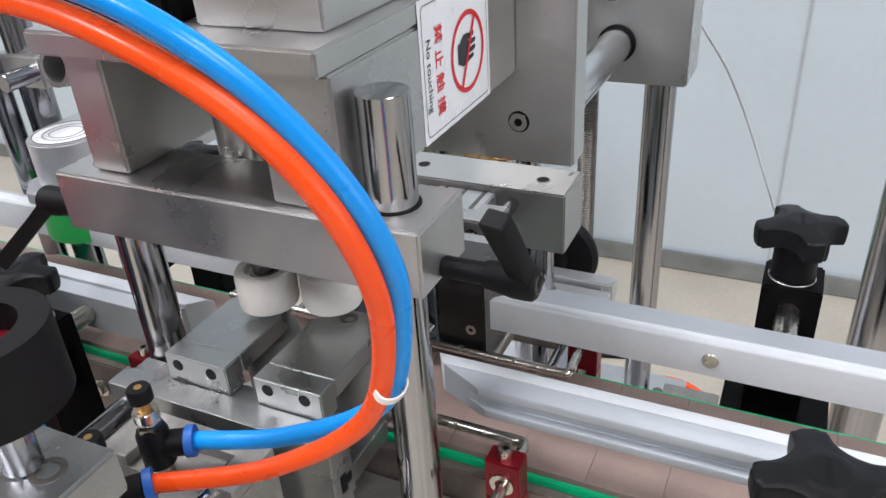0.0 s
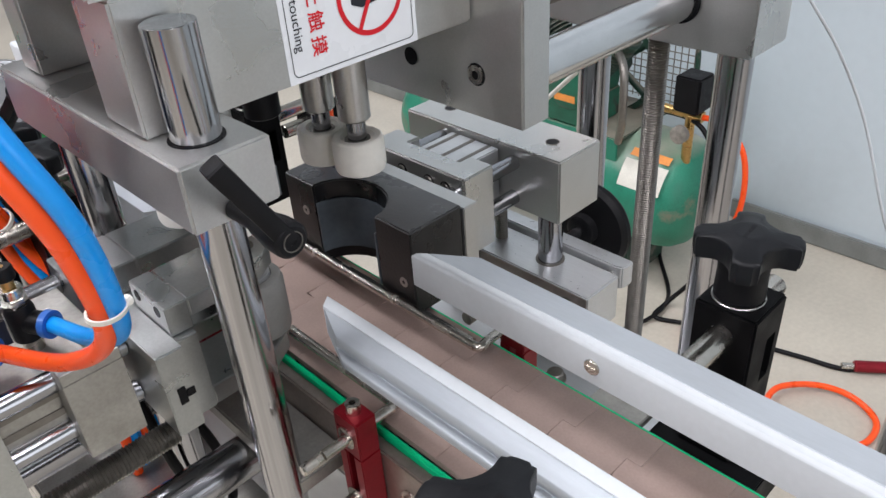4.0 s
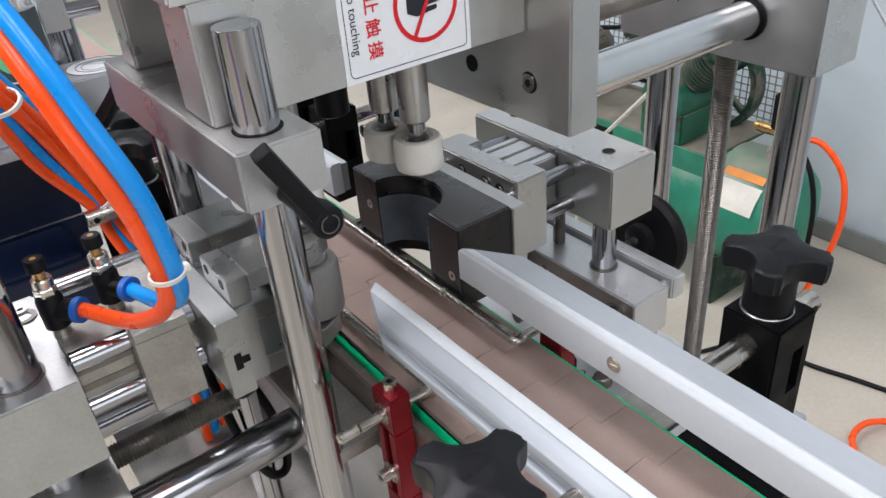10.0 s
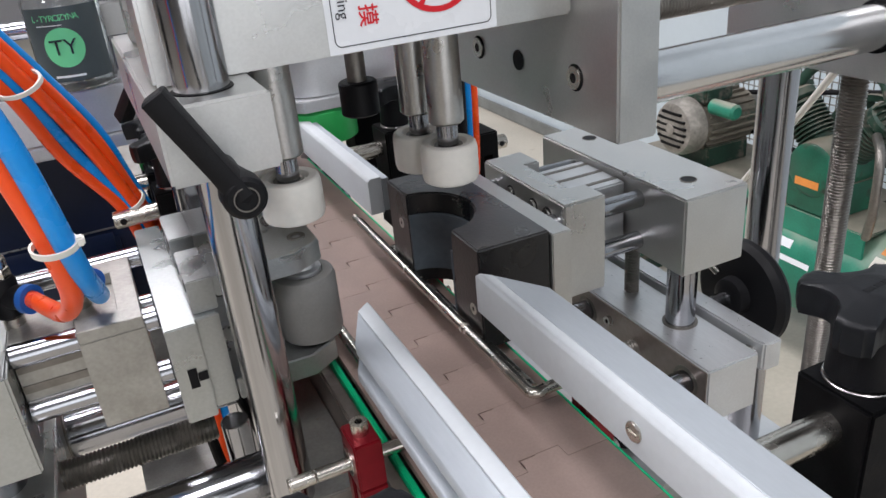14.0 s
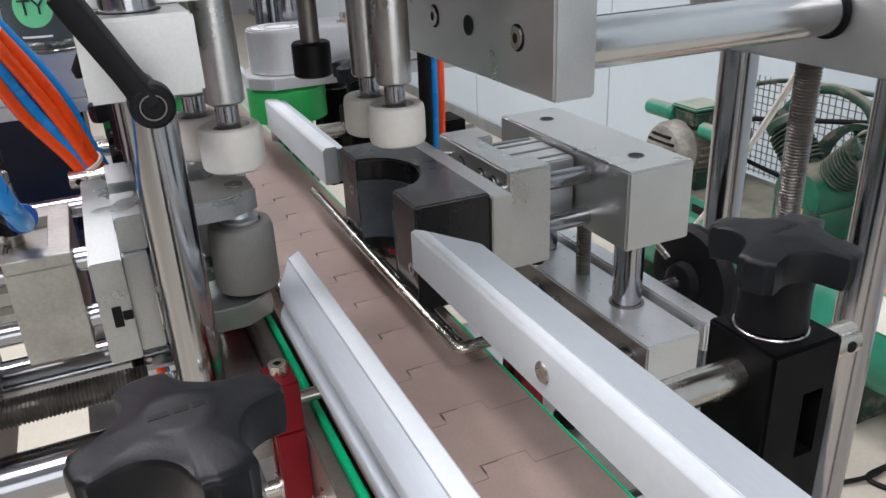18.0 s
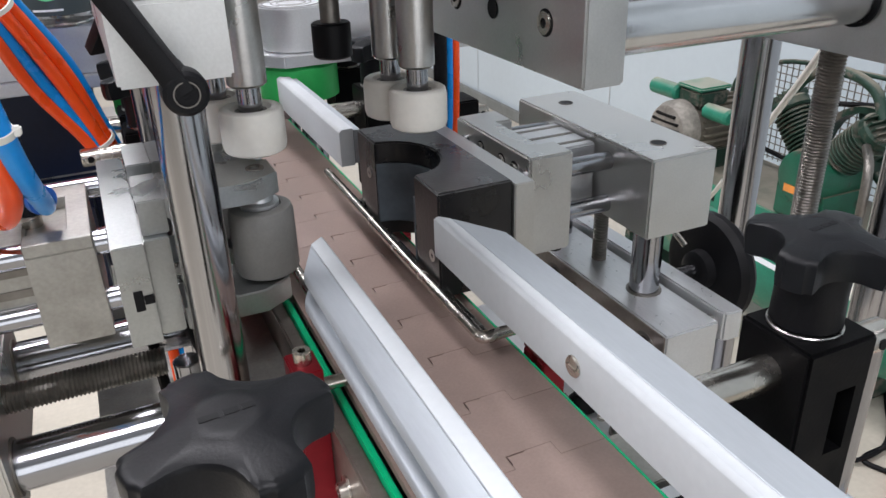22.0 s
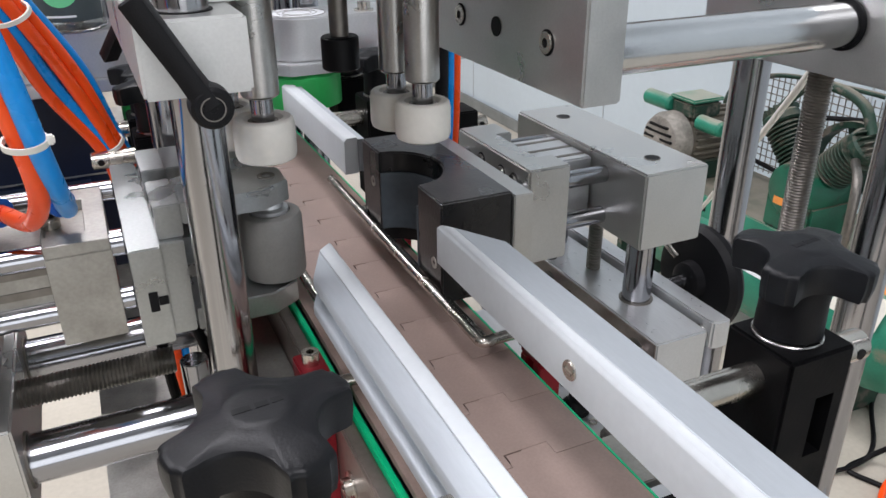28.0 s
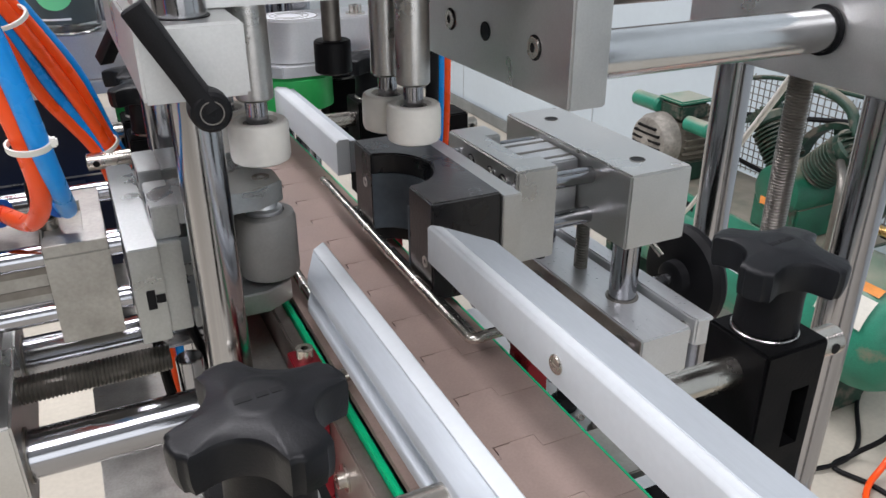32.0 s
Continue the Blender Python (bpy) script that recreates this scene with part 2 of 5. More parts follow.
DUSTY = mat("dusty_grey_casting", (0.27, 0.25, 0.22), 0.55, 0.2, var=0.3, scale=25, bump=0.2, bscale=100, spots=(0.15, 0.13, 0.1), spot_amount=0.2, spot_scale=30)
# cable black, also laid over holes and slots as their painted shade
CABLE_HOLE_BLACK = mat("black_cable", (0.006, 0.006, 0.007), 0.5, spec=0.2)


# ---- builders ----
def part(name, bm, material, parent=None, label="", smooth=35):
    """Links a bmesh as one mesh object under a thing or a part."""
    me = bpy.data.meshes.new(name)
    bmesh.ops.recalc_face_normals(bm, faces=bm.faces)
    bm.to_mesh(me)
    bm.free()
    me.materials.append(material)
    if smooth:
        me.shade_smooth()
        me.set_sharp_from_angle(angle=radians(smooth))
    ob = new(name, me)
    if parent:
        ob.parent = parent
    return tagged(ob, label)


def thing(name, label, category, group="", kind=""):
    return tagged(new(name), label, category, group, kind)


def bevel(bm, width, seg=2, angle=25):
    if width > 0:
        edges = [e for e in bm.edges if len(e.link_faces) == 2 and e.calc_face_angle(0) > radians(angle)]
        bmesh.ops.bevel(bm, geom=edges, offset=width, segments=seg, affect="EDGES", clamp_overlap=True)
    return bm


def box(x0, x1, y0, y1, z0, z1, b=0.0006, seg=2):
    bm = bmesh.new()
    bmesh.ops.create_cube(bm, size=1)
    for v in bm.verts:
        v.co = Vector(((x0 + x1) / 2 + v.co.x * (x1 - x0), (y0 + y1) / 2 + v.co.y * (y1 - y0), (z0 + z1) / 2 + v.co.z * (z1 - z0)))
    return bevel(bm, b, seg)


def along(p0, p1):
    """The turn and place that carry the z axis from p0 to p1."""
    p0, p1 = Vector(p0), Vector(p1)
    return Matrix.Translation(p0) @ (p1 - p0).to_track_quat("Z", "Y").to_matrix().to_4x4(), (p1 - p0).length


def lathe(p0, p1, profile, seg=32):
    """A turned body on the axis from p0 towards p1; profile: (radius, height) pairs."""
    m, _ = along(p0, p1)
    bm = bmesh.new()
    rings = []
    for r, h in profile:
        rings.append([bm.verts.new(m @ Vector((r * math.cos(2 * math.pi * i / seg), r * math.sin(2 * math.pi * i / seg), h))) for i in range(seg)])
    for a, b in zip(rings, rings[1:]):
        for i in range(seg):
            bm.faces.new((a[i], a[(i + 1) % seg], b[(i + 1) % seg], b[i]))
    bm.faces.new(rings[0][::-1])
    bm.faces.new(rings[-1])
    return bm


def rod(p0, p1, r, c=0.0006, seg=32):
    length = (Vector(p1) - Vector(p0)).length
    c = min(c, r * 0.4, length * 0.3)
    return lathe(p0, p1, [(r - c, 0), (r, c), (r, length - c), (r - c, length)], seg)


def pipe(p0, p1, r, wall, seg=32):
    """A hollow ring or tube."""
    length = (Vector(p1) - Vector(p0)).length
    m, _ = along(p0, p1)
    bm = bmesh.new()
    prof = [(r, 0), (r, length), (r - wall, length), (r - wall, 0)]
    rings = [[bm.verts.new(m @ Vector((q * math.cos(2 * math.pi * i / seg), q * math.sin(2 * math.pi * i / seg), h))) for i in range(seg)] for q, h in prof]
    for a, b in zip(rings, rings[1:] + rings[:1]):
        for i in range(seg):
            bm.faces.new((a[i], a[(i + 1) % seg], b[(i + 1) % seg], b[i]))
    return bm


def threaded(p0, p1, r, pitch, depth, seg=20, per=4):
    """A threaded rod: one true helix of ridges."""
    m, length = along(p0, p1)
    n = max(2, int(length / pitch * per))
    bm = bmesh.new()
    rings = []
    for k in range(n + 1):
        ring = []
        for i in range(seg):
            a = i / seg
            h = (k / n) * length
            ph = (h / pitch + a) % 1.0
            q = r - depth * abs(2 * ph - 1)
            ring.append(bm.verts.new(m @ Vector((q * math.cos(2 * math.pi * a), q * math.sin(2 * math.pi * a), h))))
        rings.append(ring)
    for a, b in zip(rings, rings[1:]):
        for i in range(seg):
            bm.faces.new((a[i], a[(i + 1) % seg], b[(i + 1) % seg], b[i]))
    bm.faces.new(rings[0][::-1])
    bm.faces.new(rings[-1])
    return bm


def smoothed(points, steps=10):
    """A smooth line through the points."""
    p = [Vector(q) for q in points]
    p = [p[0] * 2 - p[1]] + p + [p[-1] * 2 - p[-2]]
    out = []
    for a, b, c, d in zip(p, p[1:], p[2:], p[3:]):
        for k in range(steps):
            t = k / steps
            out.append(0.5 * (2 * b + (c - a) * t + (2 * a - 5 * b + 4 * c - d) * t * t + (3 * b - a - 3 * c + d) * t ** 3))
    out.append(p[-2])
    return out


def hose(points, r, steps=10, seg=14, closed=False):
    """A round hose, cable or bent rod along a smooth line."""
    line = smoothed(points, steps)
    bm = bmesh.new()
    rings = []
    up = Vector((0.13, 0.21, 0.97))
    for i, q in enumerate(line):
        tan = (line[min(i + 1, len(line) - 1)] - line[max(i - 1, 0)]).normalized()
        side = tan.cross(up).normalized()
        up = side.cross(tan).normalized()
        rings.append([bm.verts.new(q + r * (side * math.cos(2 * math.pi * k / seg) + up * math.sin(2 * math.pi * k / seg))) for k in range(seg)])
    for a, b in zip(rings, rings[1:]):
        for i in range(seg):
            bm.faces.new((a[i], a[(i + 1) % seg], b[(i + 1) % seg], b[i]))
    bm.faces.new(rings[0][::-1])
    bm.faces.new(rings[-1])
    return bm


def prism(outline, m, depth, b=0.0005, seg=2):
    """A plate cut to an outline in its own x-y plane, depth along its z, laid by m."""
    bm = bmesh.new()
    low = [bm.verts.new(m @ Vector((x, y, 0))) for x, y in outline]
    top = [bm.verts.new(m @ Vector((x, y, depth))) for x, y in outline]
    bm.faces.new(low[::-1])
    bm.faces.new(top)
    k = len(outline)
    for i in range(k):
        bm.faces.new((low[i], low[(i + 1) % k], top[(i + 1) % k], top[i]))
    bmesh.ops.recalc_face_normals(bm, faces=bm.faces)
    return bevel(bm, b, seg, 30)


# outline x = world x, outline y = world z, depth along world +y
STAND = Matrix(((1, 0, 0, 0), (0, 0, 1, 0), (0, 1, 0, 0), (0, 0, 0, 1)))


def joined(*parts):
    bm = bmesh.new()
    for p in parts:
        me = bpy.data.meshes.new("tmp")
        p.to_mesh(me)
        p.free()
        bm.from_mesh(me)
        bpy.data.meshes.remove(me)
    return bm


def moved(bm, m):
    bmesh.ops.transform(bm, matrix=m, verts=bm.verts)
    return bm


def socket_screw(c, d, r, h, parent, name="cap_screw", material=None):
    """A hexagon socket cap screw at c that points along d."""
    c, d = Vector(c), Vector(d).normalized()
    ob = part(name, pipe(c, c + d * h, r, r * 0.56, 24), material or STEEL, parent)
    # socket floor in flat black, the shade inside the bore put into colour
    part("socket", lathe(c, c + d * h * 0.45, [(r * 0.46, 0), (r * 0.46, h * 0.45)], 6), CABLE_HOLE_BLACK, ob)
    return ob


# ---- the setting ----
RX0, RX1, RY0, RY1, RH = -9.0, 1.70, -6.0, 9.0, 3.8
floor = tagged(part("floor", box(RX0, RX1, RY0, RY1, -0.1, 0, 0), FLOOR), "beige worn concrete workshop floor", "floor", kind="structure")
# west, north and south walls are added; their grey tones the metal's reflections
for nm, bx in (("wall_east", (RX1, RX1 + 0.1, RY0, RY1)), ("wall_west", (RX0 - 0.1, RX0, RY0, RY1)),
               ("wall_north", (RX0, RX1, RY1, RY1 + 0.1)), ("wall_south", (RX0, RX1, RY0 - 0.1, RY0))):
    w = tagged(part(nm, box(*bx, -0.1, RH, 0), WALL if nm == "wall_east" else WALL_DARK), "pale blue-grey insulated panel wall", "wall", kind="structure")
    if nm == "wall_east":
        for k in range(-2, 6):
            y = -0.115 + 1.135 * k
            part("panel_joint", box(RX1 - 0.003, RX1 - 0.0005, y - 0.0028, y + 0.0028, 0.0, RH, 0.001), JOINT, w)
tagged(part("ceiling", box(RX0, RX1, RY0, RY1, RH, RH + 0.1, 0), CEIL), "white workshop ceiling", "ceiling", kind="structure")
tagged(part("baseboard", box(RX1 - 0.02, RX1 - 0.0045, RY0, RY1, 0.001, 0.055, 0.003), SKIRT), "grey skirting along the panel wall", "baseboard", kind="structure")
for x, y, share in LAMPS:
    t = thing("ceiling_light", "white ceiling light with a glowing diffuser", "ceiling light", "ceiling lights")
    part("housing", box(x - 0.42, x + 0.42, y - 0.72, y + 0.72, RH - 0.06, RH - 0.001, 0.004), CEIL, t)
    ld = bpy.data.lights.new("lamp", "AREA")
    ld.shape, ld.size, ld.size_y, ld.energy, ld.color = "RECTANGLE", 0.8, 1.4, LAMP_W * share, (0.960, 0.94, 1.0)
    lo = new("diffuser", ld)
    lo.location = (x, y, RH - 0.065)
    lo.parent = t

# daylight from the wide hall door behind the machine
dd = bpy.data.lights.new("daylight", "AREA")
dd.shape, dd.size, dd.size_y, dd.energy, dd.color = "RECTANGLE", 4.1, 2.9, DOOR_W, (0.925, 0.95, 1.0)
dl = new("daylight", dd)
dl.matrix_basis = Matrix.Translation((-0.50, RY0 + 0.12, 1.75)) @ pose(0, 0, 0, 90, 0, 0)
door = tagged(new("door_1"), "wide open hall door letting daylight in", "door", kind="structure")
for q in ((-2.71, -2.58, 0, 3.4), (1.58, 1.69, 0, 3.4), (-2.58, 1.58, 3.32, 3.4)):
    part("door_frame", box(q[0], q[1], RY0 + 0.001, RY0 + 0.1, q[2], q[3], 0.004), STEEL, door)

# ---- conveyor ----
BZ = 0.9
conveyor = thing("conveyor", "slat chain conveyor with brown plastic links and green wear strips", "conveyor")
for s, nm in ((-1, "near"), (1, "far")):
    if s > 0:
        part("wear_strip", box(0.0412, 0.0428, -0.9, 1.6, BZ - 0.012, BZ - 0.0003, 0.0004), GREEN_STRIP, conveyor, "bright green wear strip")
        part("side_plate", box(0.0370, 0.0405, -0.9, 1.6, BZ - 0.16, BZ - 0.0305, 0.001), ALU_BRIGHT, conveyor)
        continue
    part("wear_strip", box(-0.0465, -0.0436, -0.9, 1.6, BZ - 0.012, BZ - 0.0003, 0.0006), GREEN_STRIP, conveyor, "bright green wear strip")
    part("side_channel", box(-0.0540, -0.0468, -0.9, 1.6, BZ - 0.05, BZ - 0.0035, 0.001), CHANNEL, conveyor)
    part("side_plate", box(-0.0540, -0.0490, -0.9, 1.6, BZ - 0.16, BZ - 0.0505, 0.001), ALU_BRIGHT, conveyor)
    part("side_ledge", box(-0.0860, -0.0545, -0.010, 0.110, BZ - 0.034, BZ - 0.024, 0.001), ALU_DULL, conveyor)
for y in (-0.061, -0.215, 0.260):
    part("channel_washer", pipe((-0.0541, y, 0.8752), (-0.0551, y, 0.8752), 0.0066, 0.0028), NICKEL, conveyor)
    socket_screw((-0.0550, y, 0.8752), (-1, 0, 0), 0.0042, 0.0035, conveyor, material=NICKEL)
part("bed", box(-0.0435, 0.0405, -0.9, 1.6, BZ - 0.03, BZ - 0.014, 0.001), STEEL, conveyor)
SLAT = 0.0381
# outline of one link: a hinge tongue in the middle of one edge, the matching notch in the other
g = 0.0001
og = 0.0007
tongue = [(-0.041, g), (0.0, g), (0.0, 0.0080 + g), (0.0205, 0.0080 + g), (0.0205, g), (0.041, g),
          (0.041, SLAT - g), (0.0205 - g, SLAT - g), (0.0205 - g, SLAT + 0.0080 - g), (0.0085, SLAT + 0.0080 - g), (0.0080, SLAT + 0.0080 - og), (og, SLAT + 0.0080 - og), (og, SLAT + 0.0030), (g, SLAT + 0.0025), (g, SLAT - g), (-0.041, SLAT - g)]
slat0 = part("slat", prism(tongue, Matrix.Translation((0, 0, -0.004)), 0.004, 0.00008, 1), CHAIN, conveyor, "brown plastic chain link")
slat0.location = (0, -0.105 - 20 * SLAT, BZ)
for k in range(1, 60):
    s = new("slat", slat0.data)
    s.parent = conveyor
    s.location = (0, -0.105 + (k - 20) * SLAT, BZ)


# ---- guide rails ----
def guide_rail(name, outline_white, outline_alu, y0, y1, label):
    t = thing(name, label, "guide rail", "guide rails")
    part("plastic_strip", prism(outline_white, STAND @ Matrix.Translation((0, 0, y0)), y1 - y0, 0.0003, 1), POM, t, "white plastic strip")
    part("aluminium_profile", prism(outline_alu, STAND @ Matrix.Translation((0, 0, y0)), y1 - y0, 0.0003, 1), RAIL, t, "silver aluminium profile")
    return t


def skew_end(t, x_ref, slope, y_tip, sign):
    """Cuts the rail's end slantwise, by sliding the end vertices."""
    for o in t.children:
        for v in o.data.vertices:
            if abs(v.co.y - y_tip) < 0.004:
                v.co.y += slope * min(v.co.x - x_ref, 0.0) * sign if sign > 0 else -slope * (v.co.x - x_ref)


far_rail = guide_rail("guide_rail", [(0.0175, 0.9375), (0.0175, 0.9570), (0.0190, 0.9590), (0.0232, 0.9593), (0.0232, 0.9375)],
                      [(0.0234, 0.936), (0.0234, 0.9592), (0.0395, 0.9580), (0.0405, 0.9570), (0.0405, 0.936)], -0.75, 0.0065, "white plastic and aluminium guide rail beside the conveyor")
skew_end(far_rail, 0.0175, 1.4, 0.0065, -1)
near_rail = guide_rail("guide_rail", [(-0.0345, 0.9385), (-0.0345, 0.9555), (-0.0357, 0.9572), (-0.0420, 0.9563), (-0.0420, 0.9385)],
                       [(-0.0422, 0.9385), (-0.0422, 0.9563), (-0.0514, 0.9546), (-0.0520, 0.9532), (-0.0520, 0.9500), (-0.0492, 0.9497), (-0.0492, 0.9440), (-0.0530, 0.9440), (-0.0540, 0.9432), (-0.0540, 0.9395), (-0.0530, 0.9385)],
                       -0.75, 0.0125, "white plastic and aluminium guide rail beside the conveyor")
skew_end(near_rail, -0.040, 2.3, 0.0125, 1)
part("rail_screw", joined(rod((0.0165, -0.1144, 0.9476), (0.0180, -0.1144, 0.9476), 0.0042), box(0.0160, 0.0166, -0.1172, -0.1116, 0.9471, 0.9481, 0)), NICKEL, far_rail)
up_rail = guide_rail("guide_rail", [(0.0190, 0.934), (0.0190, 0.957), (0.0210, 0.959), (0.0285, 0.959), (0.0285, 0.934)],
                     [(0.0287, 0.935), (0.0287, 0.9575), (0.0335, 0.9575), (0.0335, 0.935)], 0.158, 0.62, "white plastic guide rail beside the upstream conveyor")
up_near = guide_rail("guide_rail", [(-0.030, 0.925), (-0.030, 0.951), (-0.033, 0.953), (-0.042, 0.953), (-0.042, 0.925)],
                     [(-0.0422, 0.925), (-0.0422, 0.951), (-0.052, 0.949), (-0.052, 0.925)], 0.165, 0.62, "aluminium guide rail beside the upstream conveyor")
skew_end(up_near, -0.030, 1.0, 0.165, -1)


# ---- star knobs and their clamp blocks ----
def star_knob(x, y, z, turn=0.0, R=0.0240, H=0.0365):
    """A palm knob: four drooping arms with deep scallops between them; z: top of the clamp block below."""
    t = thing("star_knob", "black plastic four-armed star knob on a clamp block", "knob", "star knobs")
    part("washer", rod((x, y, z), (x, y, z + 0.0012), 0.0126, 0.0004), STEEL, t)
    part("hub", lathe((x, y, z + 0.0012), (x, y, z + 1), [(0.0108, 0), (0.0120, 0.001), (0.0116, 0.014), (0.0122, 0.0225)], 32), BLACK, t)
    n = 144
    d, rc = R * 1.12, R * 0.53

    def edge(k):
        """The disc with four round scallops cut into it."""
        a = (2 * math.pi * k / n) % (math.pi / 2) - math.pi / 4
        under = rc * rc - (d * math.sin(a)) ** 2
        cut = d * math.cos(a) - math.sqrt(under) if under > 0 else R
        return min(R, cut) * (1 - 0.035 * math.exp(-((min(R, cut) - R) / (0.04 * R)) ** 2) * (1 if abs(a) < 0.62 else 0))

    bm = bmesh.new()
    rings = []
    for f, dz in ((0.30, 0.0), (0.42, 0.0), (0.46, 0.0004), (0.70, 0.0008), (0.90, 0.0013), (0.965, 0.0016), (0.992, 0.0023), (1.0, 0.0032), (1.0, 0.0075), (0.99, 0.0115), (0.965, 0.0128), (0.90, 0.0133), (0.50, 0.0136)):
        ring = []
        for k in range(n):
            a = 2 * math.pi * k / n + radians(turn)
            r = edge(k) * f if f > 0.46 else R * 0.36 * f / 0.46
            h = H - dz - (0.0030 * max(r / R - 0.46, 0.0) if f < 0.99 or dz < 0.011 else 0.0)
            ring.append(bm.verts.new((x + r * math.cos(a), y + r * math.sin(a), z + h)))
        rings.append(ring)
    for a, b2 in zip(rings, rings[1:]):
        for i in range(n):
            bm.faces.new((a[i], a[(i + 1) % n], b2[(i + 1) % n], b2[i]))
    bm.faces.new(rings[0])
    bm.faces.new(rings[-1][::-1])
    part("star", bm, KNOB, t, smooth=38)
    for dx, w in ((-0.0040, 0.0022), (0.0008, 0.0016), (0.0045, 0.0014)):
        part("print_bar", moved(box(dx - w, dx + w, -0.0010, 0.0010, H - 0.0001, H + 0.00012, 0), Matrix.Translation((x, y, z)) @ Matrix.Rotation(radians(5), 4, "Z")), CABLE_HOLE_BLACK, t)
    return t


def slotted_block(x, y, z0, z1, slot, depth):
    """An upright block with a slot sunk into its front face; slot: x0, x1, z0, z1."""
    bm = box(x - 0.0155, x + 0.0155, y - 0.0155, y + 0.0155, z0, z1, 0.0012)
    front = min(bm.faces, key=lambda f: f.calc_center_median().y - f.calc_area())
    ins = bmesh.ops.inset_region(bm, faces=[front], thickness=0.002)
    mid = front.calc_center_median()
    for v in front.verts:
        v.co.x = slot[1] if v.co.x > mid.x else slot[0]
        v.co.z = slot[3] if v.co.z > mid.z else slot[2]
    ext = bmesh.ops.extrude_face_region(bm, geom=[front])
    for v in [g2 for g2 in ext["geom"] if isinstance(g2, bmesh.types.BMVert)]:
        v.co.y += depth
    if front.is_valid:
        bm.faces.remove(front)
    return bm


def clamp_block(x, y, z0, z1, rod_z, rx0, rx1, foot=True):
    t = thing("clamp_block", "black clamp block holding a steel rod", "clamp block", "clamp blocks")
    part("body", slotted_block(x, y, z0, z1, (x + 0.0005, x + 0.0095, rod_z - 0.031, rod_z - 0.004), 0.013), BLACK_BLOCK, t)
    part("rod", rod((rx0, y, rod_z), (rx1, y, rod_z), 0.0062), NICKEL, t, "nickel-plated rod")
    e = rx1 - 0.006 if rx1 > 0 else rx0 + 0.006
    # black pin through the rod, its ends painted shade for a hole
    part("cross_hole_shade", rod((e, y - 0.0065, rod_z), (e, y + 0.0065, rod_z), 0.0022, 0), CABLE_HOLE_BLACK, t)
    return t


star_knob(0.0895, -0.1460, 0.9625, 24)
clamp_block(0.0905, -0.147, 0.87, 0.9625, 0.9475, 0.0406, 0.130)
star_knob(-0.1040, -0.1637, 0.9680, 18)
clamp_block(-0.1040, -0.1605, 0.87, 0.9680, 0.9460, -0.130, -0.0495)
b = thing("mounting_bracket", "black steel bracket below the guide rail clamp", "bracket")
part("plate", box(0.0436, 0.1085, -0.180, -0.119, 0.846, 0.8698, 0.0008), BLACK_BLOCK, b)
part("joint_plate", box(0.0436, 0.075, -0.1185, -0.086, 0.876, 0.881, 0.0006), ALU_DULL, b)
part("leg", box(0.0560, 0.066, -0.178, -0.120, 0.74, 0.8458, 0.0008), BLACK_BLOCK, b)

# ---- far side: clamp cylinder, jaw and lifting block ----
cyl = thing("clamp_cylinder", "silver aluminium pneumatic clamp block with guide rods", "clamp cylinder")
part("end_block", box(0.140, 0.1835, 0.0, 0.1415, 0.9205, 0.9666, 0.0012), ALU, cyl)
for y in (0.0225, 0.1165):
    part("bolt_hole", pipe((0.161, y, 0.9655), (0.161, y, 0.9669), 0.0048, 0.0006), THREAD, cyl)
    # black disc level with the top, in place of the hole's shade
    part("hole_shade", rod((0.161, y, 0.966), (0.161, y, 0.9667), 0.0042, 0), CABLE_HOLE_BLACK, cyl)
for y, z in ((0.038, 0.9555), (0.038, 0.9295), (0.104, 0.9555), (0.104, 0.9295)):
    part("guide_rod", rod((0.062, y, z), (0.1402, y, z), 0.0052), CHROME, cyl)
body = part("cylinder_body", box(0.1002, 0.139, 0.050, 0.094, 0.925, 0.9625, 0.001), ALU_BRIGHT, cyl)
for y in (0.056, 0.0705, 0.0855):
    # dark strip on the flat top, painted shade for a groove
    part("groove_shade", box(0.1005, 0.1385, y, y + 0.0030, 0.9622, 0.9628, 0.0001), THREAD, cyl)
part("carrier_block", prism([(0.083, 0.0285), (0.1100, 0.0285), (0.1100, 0.0485), (0.1000, 0.0485), (0.1000, 0.0955), (0.1100, 0.0955), (0.1100, 0.118), (0.083, 0.118)], Matrix.Translation((0, 0, 0.9115)), 0.0572, 0.0012), ALU, cyl)
for y in (0.045, 0.060, 0.085):
    # black disc on the face, shade of the recess as colour
    part("bolt_recess_shade", rod((0.0832, y, 0.958), (0.0828, y, 0.958), 0.0046, 0), CABLE_HOLE_BLACK, cyl)
    socket_screw((0.0829, y, 0.958), (-1, 0, 0), 0.0036, 0.0016, cyl)
jaw = thing("clamp_jaw", "black rubber jaw with a curved recess on an aluminium plate", "clamp jaw")
part("backing_plate", box(0.064, 0.0755, 0.0105, 0.135, 0.914, 0.9643, 0.0006), ALU, jaw, "silver aluminium backing plate")
prof = [(0.0635, 0.012), (0.0225, 0.012), (0.0225, 0.0415)]
for k in range(0, 13):
    a = math.pi * k / 12
    prof.append((0.0225 + 0.0255 * math.sin(a), 0.0715 - 0.0290 * math.cos(a)))
prof += [(0.0225, 0.1015), (0.0225, 0.131), (0.0635, 0.131)]
part("rubber_pad", prism(prof, Matrix.Translation((0, 0, 0.909)), 0.0575, 0.0016, 3), RUBBER, jaw, "glossy black rubber pad")
lin = []
for k in range(0, 13):
    a = math.pi * k / 12
    lin.append((0.0225 + 0.0252 * math.sin(a), 0.0715 - 0.0287 * math.cos(a)))
